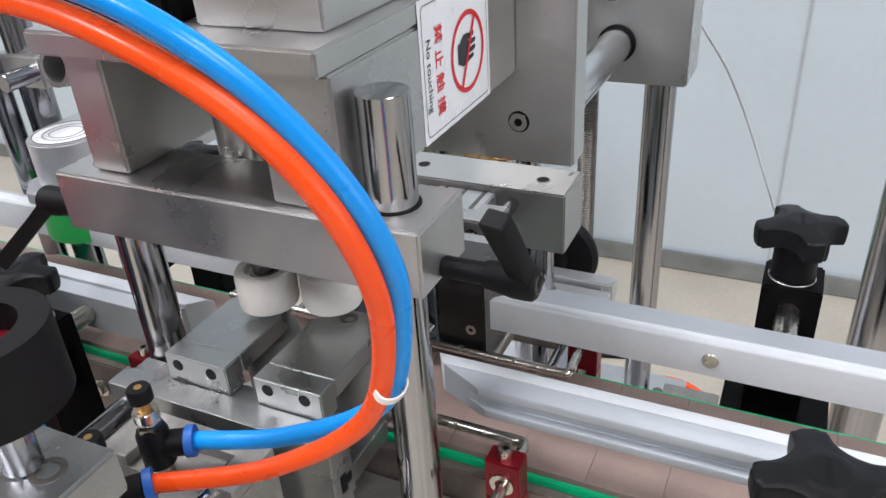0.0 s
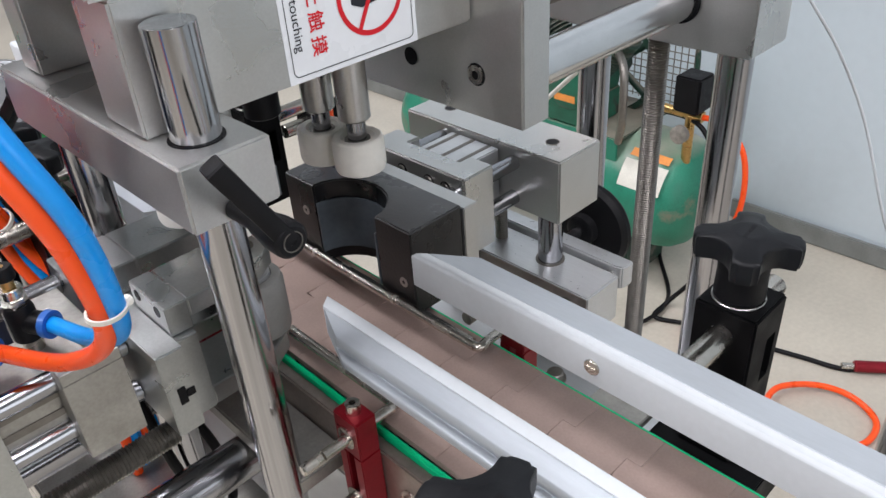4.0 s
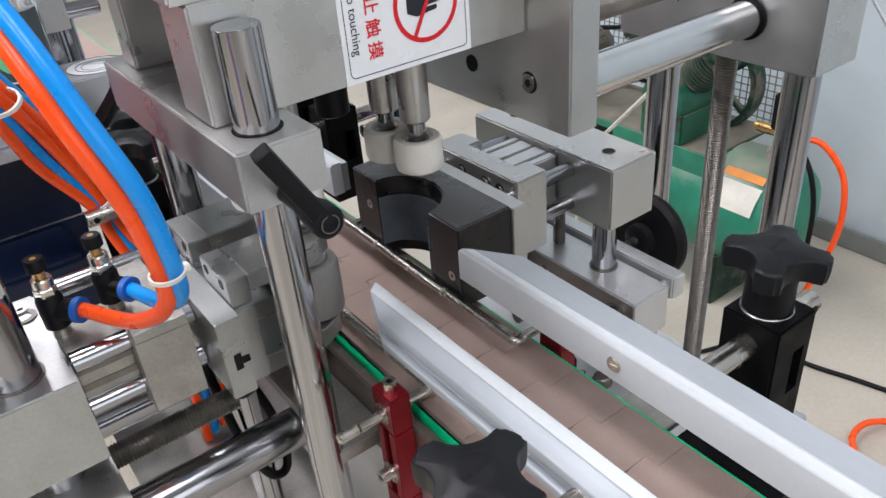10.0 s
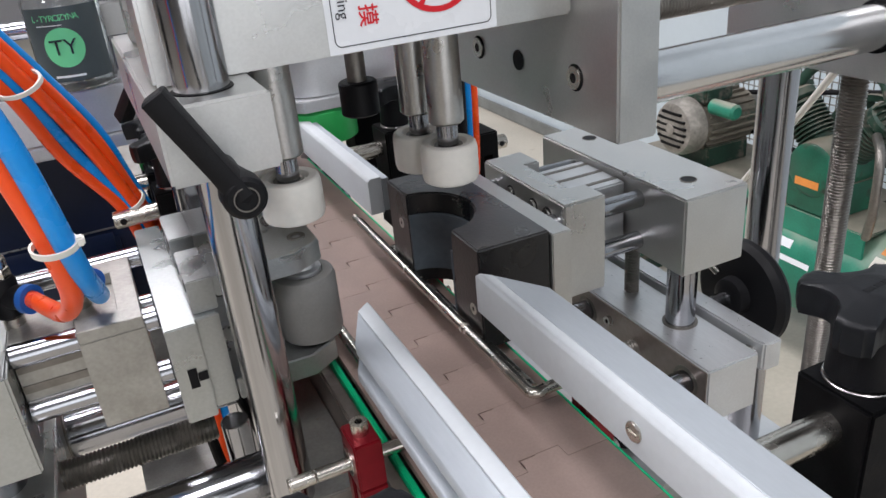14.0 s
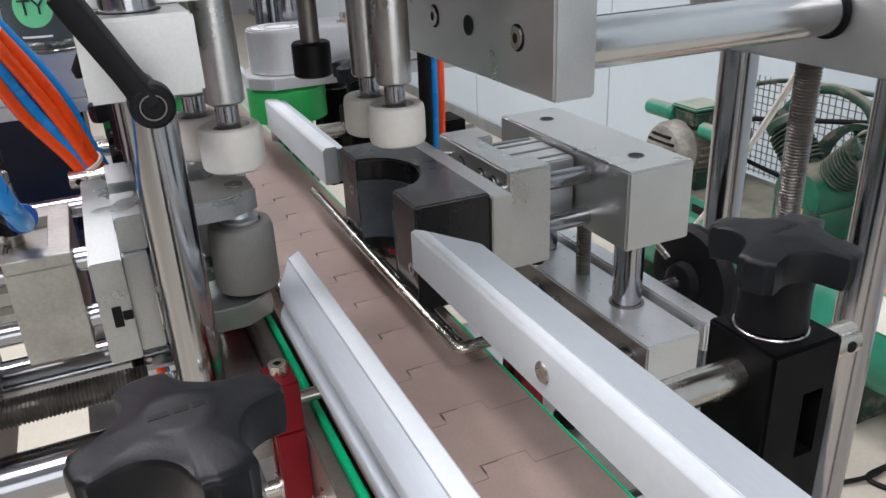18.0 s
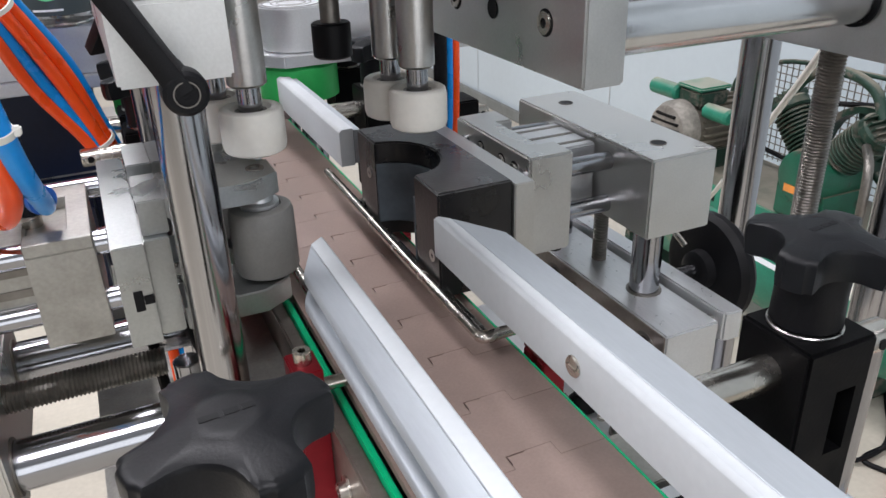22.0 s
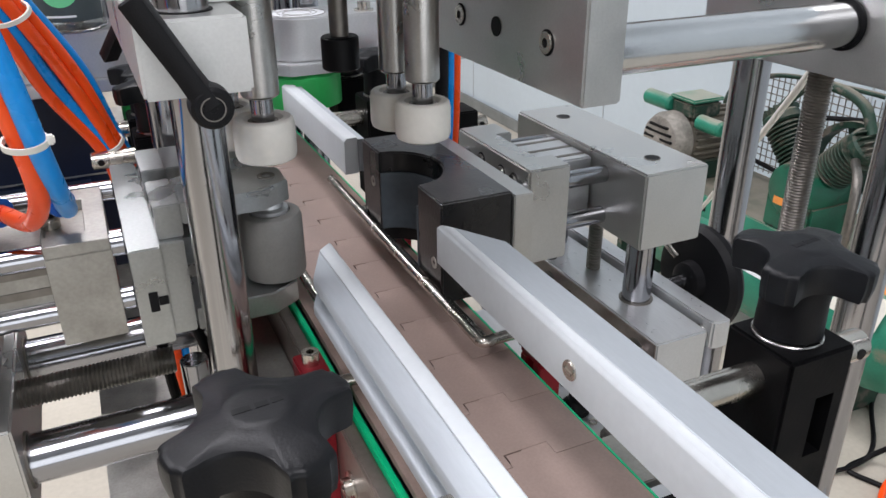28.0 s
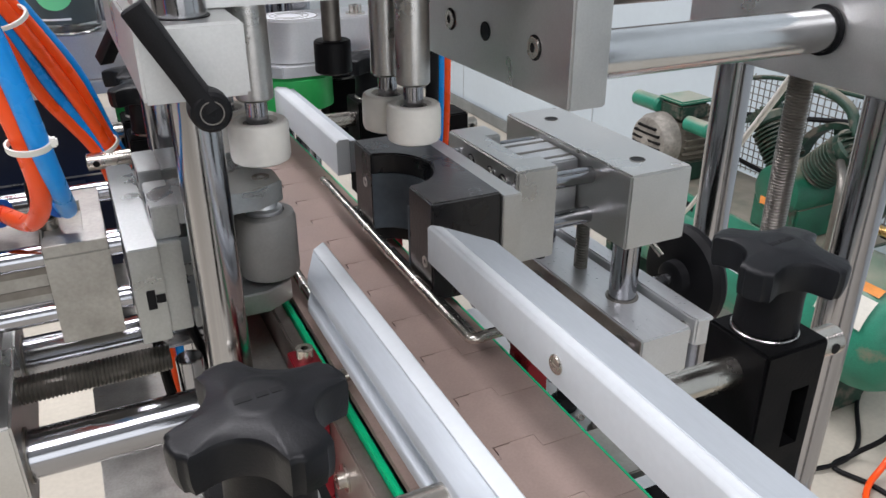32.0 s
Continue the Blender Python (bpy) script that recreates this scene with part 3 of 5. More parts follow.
for k in range(12, -1, -1):
    a = math.pi * k / 12
    lin.append((0.0225 + 0.0237 * math.sin(a), 0.0715 - 0.0272 * math.cos(a)))
part("liner", prism(lin, Matrix.Translation((0, 0, 0.918)), 0.036, 0.0002, 1), FOAM, jaw, "grey-blue liner in the recess")
socket_screw((0.0226, 0.021, 0.930), (-1, 0, 0), 0.0032, 0.0006, jaw)
socket_screw((0.0226, 0.112, 0.945), (-1, 0, 0), 0.0032, 0.0006, jaw)

low = thing("height_slide", "aluminium slide block on steel posts beside the conveyor", "slide block")
# brighter aluminium puts the light on the slide's top into its colour
part("slide_body", box(0.1378, 0.1745, -0.027, 0.150, 0.838, 0.8745, 0.0010), ALU_BRIGHT, low)
# dark brown strip laid on the face, shade put in as colour
part("face_shade_strip", box(0.1366, 0.1376, -0.0268, 0.1498, 0.8385, 0.8740, 0.0003), CHANNEL, low, "thin dark strip in place of the slide body's shaded side")
for y in (0.060, 0.130):
    socket_screw((0.1365, y, 0.8640), (-1, 0, 0), 0.0034, 0.0025, low)
part("post", rod((0.1605, 0.0225, 0.8745), (0.1605, 0.0225, 0.9206), 0.0088), CHROME, low)
part("post", rod((0.1605, 0.1165, 0.8745), (0.1605, 0.1165, 0.9206), 0.0088), CHROME, low)
part("lower_post", rod((0.1605, 0.0225, 0.69), (0.1605, 0.0225, 0.8378), 0.0088), CHROME, low)
part("lower_post", rod((0.1605, 0.1165, 0.69), (0.1605, 0.1165, 0.8378), 0.0088), CHROME, low)
part("post_flange", rod((0.1605, 0.0225, 0.69), (0.1605, 0.0225, 0.697), 0.0145, 0.0012), STEEL, low)
part("lower_plate", prism([(0.096, -0.030), (0.105, -0.040), (0.150, -0.040), (0.150, 0.165), (0.096, 0.165)], Matrix.Translation((0, 0, 0.792)), 0.008, 0.0006), ALU_BRIGHT, low)
part("plate_leg", box(0.110, 0.140, 0.060, 0.120, 0.6902, 0.7918, 0.001), STEEL, low)
part("rubber_foot", lathe((0.1211, 0.0226, 0.80), (0.1211, 0.0226, 2), [(0.0085, 0), (0.0095, 0.001), (0.0095, 0.005), (0.0070, 0.008), (0.0045, 0.009), (0.0045, 0.03)], 28), BLACK, low)
part("plate_bolt", lathe((0.1283, -0.0092, 0.80), (0.1283, -0.0092, 2), [(0.0080, 0), (0.0080, 0.0015), (0.0062, 0.0016), (0.0062, 0.0060), (0.0052, 0.0068)], 24), THREAD, low)
part("plate_screw", pipe((0.1250, 0.0075, 0.80), (0.1250, 0.0075, 0.8012), 0.0028, 0.0009), NICKEL, low)
part("collar", pipe((0.1605, 0.0225, 0.8742), (0.1605, 0.0225, 0.8752), 0.0105, 0.0017), THREAD, low)
part("lift_screw", threaded((0.1605, 0.069, 0.8745), (0.1605, 0.069, 0.9206), 0.005, 0.002, 0.0009), THREAD, low)
part("stop_bolt", lathe((0.1174, 0.056, 0.9248), (0.1174, 0.056, 0), [(0.0050, 0), (0.0062, 0.0005), (0.0062, 0.0120), (0.0052, 0.0125), (0.0052, 0.026), (0.0042, 0.0275)], 24), BLACK, cyl)
part("stop_collar", pipe((0.1174, 0.056, 0.9130), (0.1174, 0.056, 0.9246), 0.0066, 0.0003), CHROME, cyl)
for y in (-0.011, 0.0845):
    part("cross_rod", rod((0.085, y, 0.8595), (0.138, y, 0.8595), 0.0070), CHROME, low)
    part("bush", pipe((0.1362, y, 0.8595), (0.1379, y, 0.8595), 0.0098, 0.002), THREAD, low)
part("cross_screw", threaded((0.085, 0.035, 0.858), (0.138, 0.035, 0.858), 0.005, 0.002, 0.0008), THREAD, low)
# side bar brightened the same way, its lit top held in the colour
part("side_bar", prism([(0.1770, 0.150), (0.1770, -0.022), (0.1785, -0.0265), (0.182, -0.028), (0.1905, -0.028), (0.1905, 0.150)], Matrix.Translation((0, 0, 0.860)), 0.0185, 0.0010), ALU_BRIGHT, low)
part("pivot_pin", rod((0.1745, -0.019, 0.868), (0.1768, -0.019, 0.868), 0.006, 0.0005), STEEL, low)
wheel = thing("handwheel", "black plastic handwheel on a chrome shaft", "handwheel")
WX, WY, WZ = 0.213, 0.031, 0.872
part("rim", lathe((WX, WY, WZ), (WX + 1, WY, WZ), [(0.029, 0.0), (0.033, 0.001), (0.036, 0.005), (0.036, 0.009), (0.033, 0.013), (0.012, 0.013)], 48), BLACK, wheel)
part("hub", lathe((WX, WY, WZ), (WX - 1, WY, WZ), [(0.013, -0.001), (0.012, 0.006), (0.009, 0.008), (0.003, 0.0085)], 32), BLACK, wheel)
part("shaft", rod((0.1900, WY, WZ), (WX - 0.008, WY, WZ), 0.005), CHROME, wheel)
part("set_screw", rod((WX - 0.004, WY + 0.012, WZ + 0.012), (WX - 0.008, WY + 0.02, WZ + 0.02), 0.0025), NICKEL, wheel)

# ---- far columns ----
tow = thing("column_stand", "aluminium bridge block on polished steel columns", "column stand")
part("bridge_block", box(0.268, 0.318, -0.054, 0.112, 1.006, 1.074, 0.0012), ALU, tow)
for (x, y) in ((0.2965, -0.0305), (0.286, 0.0795)):
    part("column", rod((x, y, 0.69), (x, y, 1.0062), 0.0125), COLUMN, tow)
part("lead_screw", threaded((0.289, 0.0255, 0.69), (0.289, 0.0255, 1.0062), 0.0082, 0.0021, 0.0012, 24, 6), LEAD, tow)
part("base_plate", box(0.105, 0.322, -0.075, 0.165, 0.676, 0.69, 0.001), ALU_BRIGHT, tow)
part("plate_bolt", rod((0.292, -0.052, 0.690), (0.292, -0.052, 0.6945), 0.0055, 0.001, 6), THREAD, tow)
part("screw_nut", rod((0.289, 0.0255, 0.69), (0.289, 0.0255, 0.701), 0.012, 0.002), THREAD, tow)
part("support", box(0.268, 0.316, -0.06, 0.11, 0.0, 0.6755, 0.001), STEEL, tow)

# ---- head: slide tube, plate, bridge bars ----
head = thing("press_machine", "aluminium press head on two cross bars above the conveyor", "press machine")
part("side_plate", box(0.0785, 0.1005, -0.0225, 0.165, 1.0165, 1.17, 0.0012), ALU, head)
part("slide_tube", rod((0.1007, 0.0, 1.0365), (0.2678, 0.0, 1.0365), 0.0125), RUSTED, head, "polished tube with rust spots")
part("tube_ring", pipe((0.2660, 0.0, 1.0365), (0.2679, 0.0, 1.0365), 0.0146, 0.0020), CABLE_HOLE_BLACK, head)
part("feed_screw", threaded((0.1007, 0.030, 1.062), (0.2678, 0.030, 1.062), 0.0072, 0.0020, 0.0010, 20, 6), LEAD, head)
for y in (0.010, 0.105):
    # black disc behind the screw paints the shade of its counterbore
    part("counterbore_shade", rod((0.0786, y, 1.0412), (0.0782, y, 1.0412), 0.0064, 0), CABLE_HOLE_BLACK, head)
    socket_screw((0.0783, y, 1.0412), (-1, 0, 0), 0.0054, 0.0012, head, material=NICKEL)
# black disc in place of a shaded hole
part("side_hole_shade", rod((0.0780, 0.0615, 1.041), (0.0786, 0.0615, 1.041), 0.0052, 0), CABLE_HOLE_BLACK, head)
part("cross_bar", box(-0.1040, 0.0783, 0.0115, 0.045, 1.0700, 1.1232, 0.0012), ALU, head)
part("cross_bar", box(-0.1010, 0.0783, 0.123, 0.144, 1.0700, 1.1232, 0.0012), ALU, head)
part("top_slab", box(-0.1105, 0.0783, 0.0117, 0.150, 1.1234, 1.1335, 0.0012), ALU, head)
part("upper_block", box(-0.0900, -0.030, 0.0200, 0.078, 1.1337, 1.19, 0.0012), ALU, head)
part("upper_plate", box(-0.0295, 0.0783, 0.030, 0.15, 1.1450, 1.19, 0.0012), ALU, head)
part("spacer", box(-0.0295, 0.0783, 0.040, 0.14, 1.1337, 1.1448, 0.0008), BLACK_BLOCK, head)
part("stop_tube", pipe((-0.089, 0.165, 1.111), (0.0783, 0.165, 1.083), 0.0090, 0.0022), ALU, head)
part("rear_cover", box(-0.095, -0.030, 0.086, 0.146, 1.1337, 1.152, 0.002), BLACK_BLOCK, head)

stand = thing("support_beam", "aluminium beam clamped on two polished steel columns", "beam")
part("beam", box(-0.1085, -0.0688, -0.0205, 0.1615, 1.0413, 1.0697, 0.0012), ALU, stand)
for y, zt in ((0.0, 1.1145), (0.1435, 1.0699)):
    part("column", rod((-0.0887, y, 0.60), (-0.0887, y, zt), 0.0101, 0.0003), STREAKED, stand)
    if y == 0.0:
        part("column_ring", pipe((-0.0887, y, 1.0690), (-0.0887, y, 1.0701), 0.0113, 0.0012), CABLE_HOLE_BLACK, stand)
def clamping_lever(H0, tipv, s):
    """An adjustable lever on a beam end; s: the way its bolt head faces along y."""
    lever = thing("clamping_lever", "black adjustable clamping lever on the beam end", "clamping lever", "clamping levers")
    H0 = Vector(H0)
    part("stem", rod(H0, H0 - Vector((0, s * 0.0308 if s < 0 else s * 0.0135, 0)), 0.0045), BLACK, lever)
    part("hub", lathe(H0 + Vector((0, s * 0.0075, 0)), H0 - Vector((0, s * 0.02, 0)), [(0.0058, 0), (0.0070, 0.0012), (0.0072, 0.003), (0.0072, 0.009), (0.0060, 0.016), (0.0055, 0.0205)], 28), BLACK, lever)
    part("screw_ring", pipe(H0 + Vector((0, s * 0.0074, 0)), H0 + Vector((0, s * 0.0080, 0)), 0.0041, 0.0004), THREAD, lever)
    socket_screw(H0 + Vector((0, s * 0.0070, 0)), (0, s, 0), 0.0032, 0.0008, lever, material=CABLE_HOLE_BLACK)
    mm, ln = along(H0 + Vector((0, s * 0.003, 0)), tipv)
    arm_bm = bmesh.new()
    secs = []
    for f_, wd, th in ((0, 0.0052, 0.0040), (0.3, 0.0045, 0.0036), (0.8, 0.0047, 0.0038), (0.985, 0.0047, 0.0038), (1.0, 0.0041, 0.0032)):
        secs.append([arm_bm.verts.new(mm @ Vector((wd * u, th * v, f_ * ln))) for u, v in ((1, -0.8), (1, 0.8), (0.93, 0.96), (0.82, 1), (-0.82, 1), (-0.93, 0.96), (-1, 0.8), (-1, -0.8), (-0.93, -0.96), (-0.82, -1), (0.82, -1), (0.93, -0.96))])
    for a, c in zip(secs, secs[1:]):
        for i in range(12):
            arm_bm.faces.new((a[i], a[(i + 1) % 12], c[(i + 1) % 12], c[i]))
    arm_bm.faces.new(secs[-1])
    arm_bm.faces.new(secs[0][::-1])
    part("lever_arm", arm_bm, BLACK, lever)


clamping_lever((-0.0903, -0.0515, 1.0465), (-0.1095, -0.050, 1.0815), -1)
clamping_lever((-0.0960, 0.1830, 1.0460), (-0.1113, 0.2179, 1.0133), 1)


# ---- cap rollers ----
def cap_roller(x, y, zb, ztop):
    t = thing("cap_roller", "milky white roller on a steel sleeve shaft", "roller", "cap rollers")
    part("roller", lathe((x, y, zb), (x, y, zb + 1), [(0.0125, 0), (0.0146, 0.0012), (0.0153, 0.0035), (0.0153, 0.0180), (0.0146, 0.0208), (0.0136, 0.0216), (0.0100, 0.0214), (0.0088, 0.0190), (0.006, 0.0188)], 40), SILICONE, t)
    part("shaft", rod((x, y, zb + 0.0180), (x, y, zb + 0.0325), 0.0056), CHROME, t)
    part("seal", pipe((x, y, zb + 0.0190), (x, y, zb + 0.0200), 0.0076, 0.0018), THREAD, t)
    part("sleeve", rod((x, y, zb + 0.032), (x, y, ztop), 0.0094, 0.0012), STEEL, t)
    return t


cap_roller(0.0375, 0.0680, 0.9828, 1.12)
cap_roller(0.0333, 0.0960, 0.9828, 1.12)
cap_roller(-0.0505, 0.0630, 0.9858, 1.12)
cap_roller(-0.0615, 0.0940, 0.9858, 1.12)
press = thing("press_rod", "dark steel press rod with a black rubber bush", "press rod")
part("rod", rod((0.0083, 0.1176, 1.030), (0.0083, 0.1176, 1.1195), 0.0054), THREAD, press)
part("bush", lathe((0.0083, 0.1176, 1.014), (0.0083, 0.1176, 2), [(0.0095, 0), (0.0108, 0.001), (0.0108, 0.0180), (0.0098, 0.0190)], 28), BLACK, press)


# ---- near side: roller clamp on its pneumatic slide ----
slide = thing("roller_clamp", "aluminium roller clamp with pneumatic cylinder beside the conveyor", "roller clamp")
part("cylinder_block", joined(box(-0.1590, -0.1305, 0.0475, 0.1200, 0.9125, 0.9583, 0.0004),
                              prism([(-0.1590, 0.0475), (-0.1305, 0.0475), (-0.1305, 0.1200), (-0.1590, 0.1200), (-0.1590, 0.1050), (-0.1405, 0.1050), (-0.1405, 0.0600), (-0.1590, 0.0600)],
                                    Matrix.Translation((0, 0, 0.9583)), 0.0062, 0.0004, 1)), ALU_DULL, slide)
part("cylinder_body", box(-0.1885, -0.1592, 0.0615, 0.098, 0.918, 0.9600, 0.0012), ALU_DULL, slide)
for z in (0.9345, 0.9452):
    # dark strips on the flat side, groove shade given as colour
    part("cylinder_groove_shade", box(-0.188, -0.1594, 0.0608, 0.0616, z, z + 0.004, 0.0001), THREAD, slide)
for y, z in ((0.0615, 0.9545), (0.0615, 0.9245), (0.140, 0.9545), (0.140, 0.9245)):
    part("guide_rod", rod((-0.1885, y, z), (-0.1242, y, z), 0.0058), CHROME, slide)
# near slide plates and arms use the aluminium with shade in its colour
part("push_plate", box(-0.1240, -0.1105, 0.0235, 0.1510, 0.9160, 0.9655, 0.0006), ALU_SHADED, slide)
# black inlay proud of the plate, standing for the notch's shade
part("notch_shade", joined(box(-0.1190, -0.1150, 0.0229, 0.0236, 0.9340, 0.9440, 0.0002), box(-0.1149, -0.1106, 0.0229, 0.0236, 0.9368, 0.9412, 0.0002)), CABLE_HOLE_BLACK, slide)
part("adapter_plate", box(-0.1103, -0.0995, 0.030, 0.1480, 0.9160, 0.9640, 0.0006), ALU_SHADED, slide)
for y0, tipx in ((0.034, -0.046), (0.0865, -0.046)):
    w = 0.0365
    outl = [(-0.0982, y0), (-0.060, y0), (tipx, y0 + 0.009), (tipx, y0 + 0.029), (-0.060, y0 + w), (-0.0982, y0 + w)]
    part("arm", prism(outl, Matrix.Translation((0, 0, 0.9700)), 0.0105, 0.0006), ALU_SHADED, slide)
    part("arm", prism(outl, Matrix.Translation((0, 0, 0.9130)), 0.0120, 0.0006), ALU_SHADED, slide)
    part("arm_foot", box(-0.110, -0.0984, y0, y0 + w, 0.9642, 0.9806, 0.0006), ALU_SHADED, slide)
    for dy in (0.009, 0.029):
        # black disc on the foot, painted shade for a screw hole
        part("screw_hole_shade", rod((-0.1103, y0 + dy, 0.9752), (-0.1097, y0 + dy, 0.9752), 0.0030, 0), CABLE_HOLE_BLACK, slide)
    cx, cy = -0.0545, y0 + 0.018
    rl = part("roller", lathe((cx, cy, 0.9270), (cx, cy, 2), [(0.0135, 0), (0.0152, 0.001), (0.0158, 0.003), (0.0158, 0.0315), (0.0148, 0.0345), (0.0130, 0.0355), (0.0102, 0.0355), (0.0095, 0.0335)], 40), GREY_ROLLER, slide, "grey rubber roller")
    part("bush", lathe((cx, cy, 0.9610), (cx, cy, 2), [(0.0094, 0), (0.0094, 0.0030), (0.0070, 0.0040), (0.0060, 0.0088)], 28), ALU_BRIGHT, rl, "bright metal bush")
    part("axle_bolt", pipe((cx, cy, 0.9803), (cx, cy, 0.9812), 0.0044, 0.0020), THREAD, slide)
frame_b = thing("slide_frame", "aluminium slide block on polished steel rods", "slide frame")
# carriage and head plate darkened in colour too, against bright lamp reflections
part("carriage", box(-0.2600, -0.1890, 0.042, 0.142, 0.9030, 0.9560, 0.0012), ALU_SHADED, frame_b)
part("column", rod((-0.2135, 0.066, 0.60), (-0.2135, 0.066, 1.0118), 0.0125), CHROME, frame_b)
part("head_plate", box(-0.2760, -0.2025, 0.0430, 0.115, 1.0120, 1.0300, 0.0012), ALU_SHADED, frame_b)
# dark ring on the uncut top, painted shade for a counterbore
part("head_counterbore_shade", pipe((-0.2178, 0.0560, 1.0298), (-0.2178, 0.0560, 1.0304), 0.0058, 0.0022), THREAD, frame_b)
part("column_ring", pipe((-0.2135, 0.066, 0.9553), (-0.2135, 0.066, 0.9566), 0.0140, 0.0017), THREAD, frame_b)
socket_screw((-0.198, 0.128, 0.9562), (0, 0, 1), 0.004, 0.001, frame_b)
part("end_plate", box(-0.2600, -0.1880, 0.026, 0.155, 0.8250, 0.8870, 0.0012), ALU, frame_b)
part("large_tube", rod((-0.1880, 0.0500, 0.8520), (-0.0690, 0.0500, 0.8520), 0.0128), CHROME, frame_b)
part("large_tube", rod((-0.1880, 0.1300, 0.8620), (-0.0690, 0.1300, 0.8620), 0.0128), CHROME, frame_b)
for y, z in ((0.0500, 0.8520), (0.1300, 0.8620)):
    part("tube_ring", pipe((-0.1882, y, z), (-0.1868, y, z), 0.0146, 0.0019), THREAD, frame_b)
part("adjusting_screw", threaded((-0.1880, 0.0735, 0.8760), (-0.1110, 0.0735, 0.8760), 0.0078, 0.0020, 0.0012, 20, 6), THREAD, frame_b)
part("adjusting_screw", threaded((-0.300, 0.0735, 0.8760), (-0.2602, 0.0735, 0.8760), 0.0078, 0.0020, 0.0012, 20, 6), THREAD, frame_b)


def speed_valve(x, y, z, turn):
    t = thing("flow_valve", "black pneumatic flow valve with brass adjusting screw and blue ring", "flow valve", "flow valves")
    part("body", lathe((x, y, z), (x, y, z + 1), [(0.0055, -0.004), (0.0068, -0.003), (0.0068, 0.013), (0.0058, 0.0155)], 24), BLACK, t)
    part("stem", rod((x, y, z - 0.0110), (x, y, z - 0.0041), 0.0048), NICKEL, t)
    d = Vector((math.cos(radians(turn)), math.sin(radians(turn)), 0))
    c = Vector((x, y, z + 0.006))
    part("elbow", rod(c, c + d * 0.013, 0.0058), BLACK, t)
    part("release_ring", pipe(c + d * 0.013, c + d * 0.0165, 0.0068, 0.0026), BLUE_RING, t, "blue release ring")
    part("nut", lathe((x, y, z + 0.0155), (x, y, z + 1), [(0.0054, 0), (0.0057, 0.0004), (0.0057, 0.0042), (0.0048, 0.005)], 6), NICKEL, t)
    part("lock_ring", lathe((x, y, z + 0.0205), (x, y, z + 1), [(0.0050, 0), (0.0053, 0.0004), (0.0053, 0.0044), (0.0048, 0.005)], 24), NICKEL, t)
    part("brass_stem", rod((x, y, z + 0.0252), (x, y, z + 0.0315), 0.0030), BRASS, t)
    part("adjusting_knob", lathe((x, y, z + 0.0300), (x, y, z + 1), [(0.0044, 0), (0.0050, 0.0006), (0.0050, 0.0058), (0.0044, 0.0068)], 20), BLACK, t)
    part("screw_slot", rod((x, y, z + 0.0366), (x, y, z + 0.0370), 0.0016, 0), BRASS, t)
    return c + d * 0.0165, d


o_end, od = speed_valve(-0.1850, 0.0835, 0.9690, -45)
b_end, bd = speed_valve(-0.1560, 0.0870, 0.9690, -60)
hose_o = thing("orange_hose", "bright orange polyurethane air hose in a wide arc", "air hose", "air hoses")
part("tube", hose([o_end - od * 0.004, o_end, (-0.158, 0.0257, 0.9858), (-0.1495, -0.0152, 1.0156), (-0.1550, -0.0310, 1.0620), (-0.1665, -0.0295, 1.1030), (-0.1740, -0.0100, 1.1340), (-0.178, 0.020, 1.153), (-0.179, 0.053, 1.1625), (-0.182, 0.095, 1.166), (-0.187, 0.145, 1.161), (-0.191, 0.20, 1.147), (-0.2, 0.32, 1.10)], 0.0039, 20, 16), ORANGE, hose_o)
hose_b = thing("blue_hose", "bright blue polyurethane air hose in a wide arc", "air hose", "air hoses")
part("tube", hose([b_end - bd * 0.004, b_end, (-0.1435, 0.0266, 0.9892), (-0.1444, -0.0199, 1.0212), (-0.1505, -0.0350, 1.0690), (-0.1605, -0.0335, 1.1040), (-0.1690, -0.0165, 1.1350), (-0.176, 0.006, 1.156), (-0.179, 0.036, 1.1685), (-0.181, 0.075, 1.175), (-0.184, 0.125, 1.172), (-0.188, 0.19, 1.158), (-0.195, 0.32, 1.11)], 0.0039, 20, 16), BLUE, hose_b)


def cable_tie(c, d, rx, ry, name_label="white nylon cable tie round the air hoses"):
    t = thing("cable_tie", name_label, "cable tie", "cable ties")
    m, _ = along(c, Vector(c) + Vector(d))
    bm = bmesh.new()
    seg = 28
    prof = [(1.0, -0.0013), (1.0, 0.0013), (1.12, 0.0013), (1.12, -0.0013)]
    rings = [[bm.verts.new(m @ Vector((q * rx * math.cos(2 * math.pi * i / seg), q * ry * math.sin(2 * math.pi * i / seg), h))) for i in range(seg)] for q, h in prof]
    for a, b2 in zip(rings, rings[1:] + rings[:1]):
        for i in range(seg):
            bm.faces.new((a[i], a[(i + 1) % seg], b2[(i + 1) % seg], b2[i]))
    part("strap", bm, SILICONE, t)
    e = m @ Vector((rx * 1.12, 0, 0))
    part("lock", box(e.x - 0.0016, e.x + 0.0016, e.y - 0.0020, e.y + 0.0020, e.z - 0.0016, e.z + 0.0016, 0.0006), SILICONE, t)


cable_tie((-0.1488, -0.0275, 1.0345), (0.0, -0.45, 1.0), 0.0068, 0.0046)

# ---- wire guides and red clamp brackets ----
wf = thing("wire_guide", "bent steel wire guide along the conveyor edge", "wire guide", "wire guides")
part("wire", hose([(0.060, -0.040, 0.9165), (0.030, -0.040, 0.9165), (0.0215, -0.0405, 0.9165), (0.0190, -0.0380, 0.9165), (0.0190, -0.030, 0.9165), (0.0190, 0.05, 0.9165), (0.020, 0.15, 0.917), (0.0205, 0.20, 0.917)], 0.0028, 6, 12), NICKEL, wf)
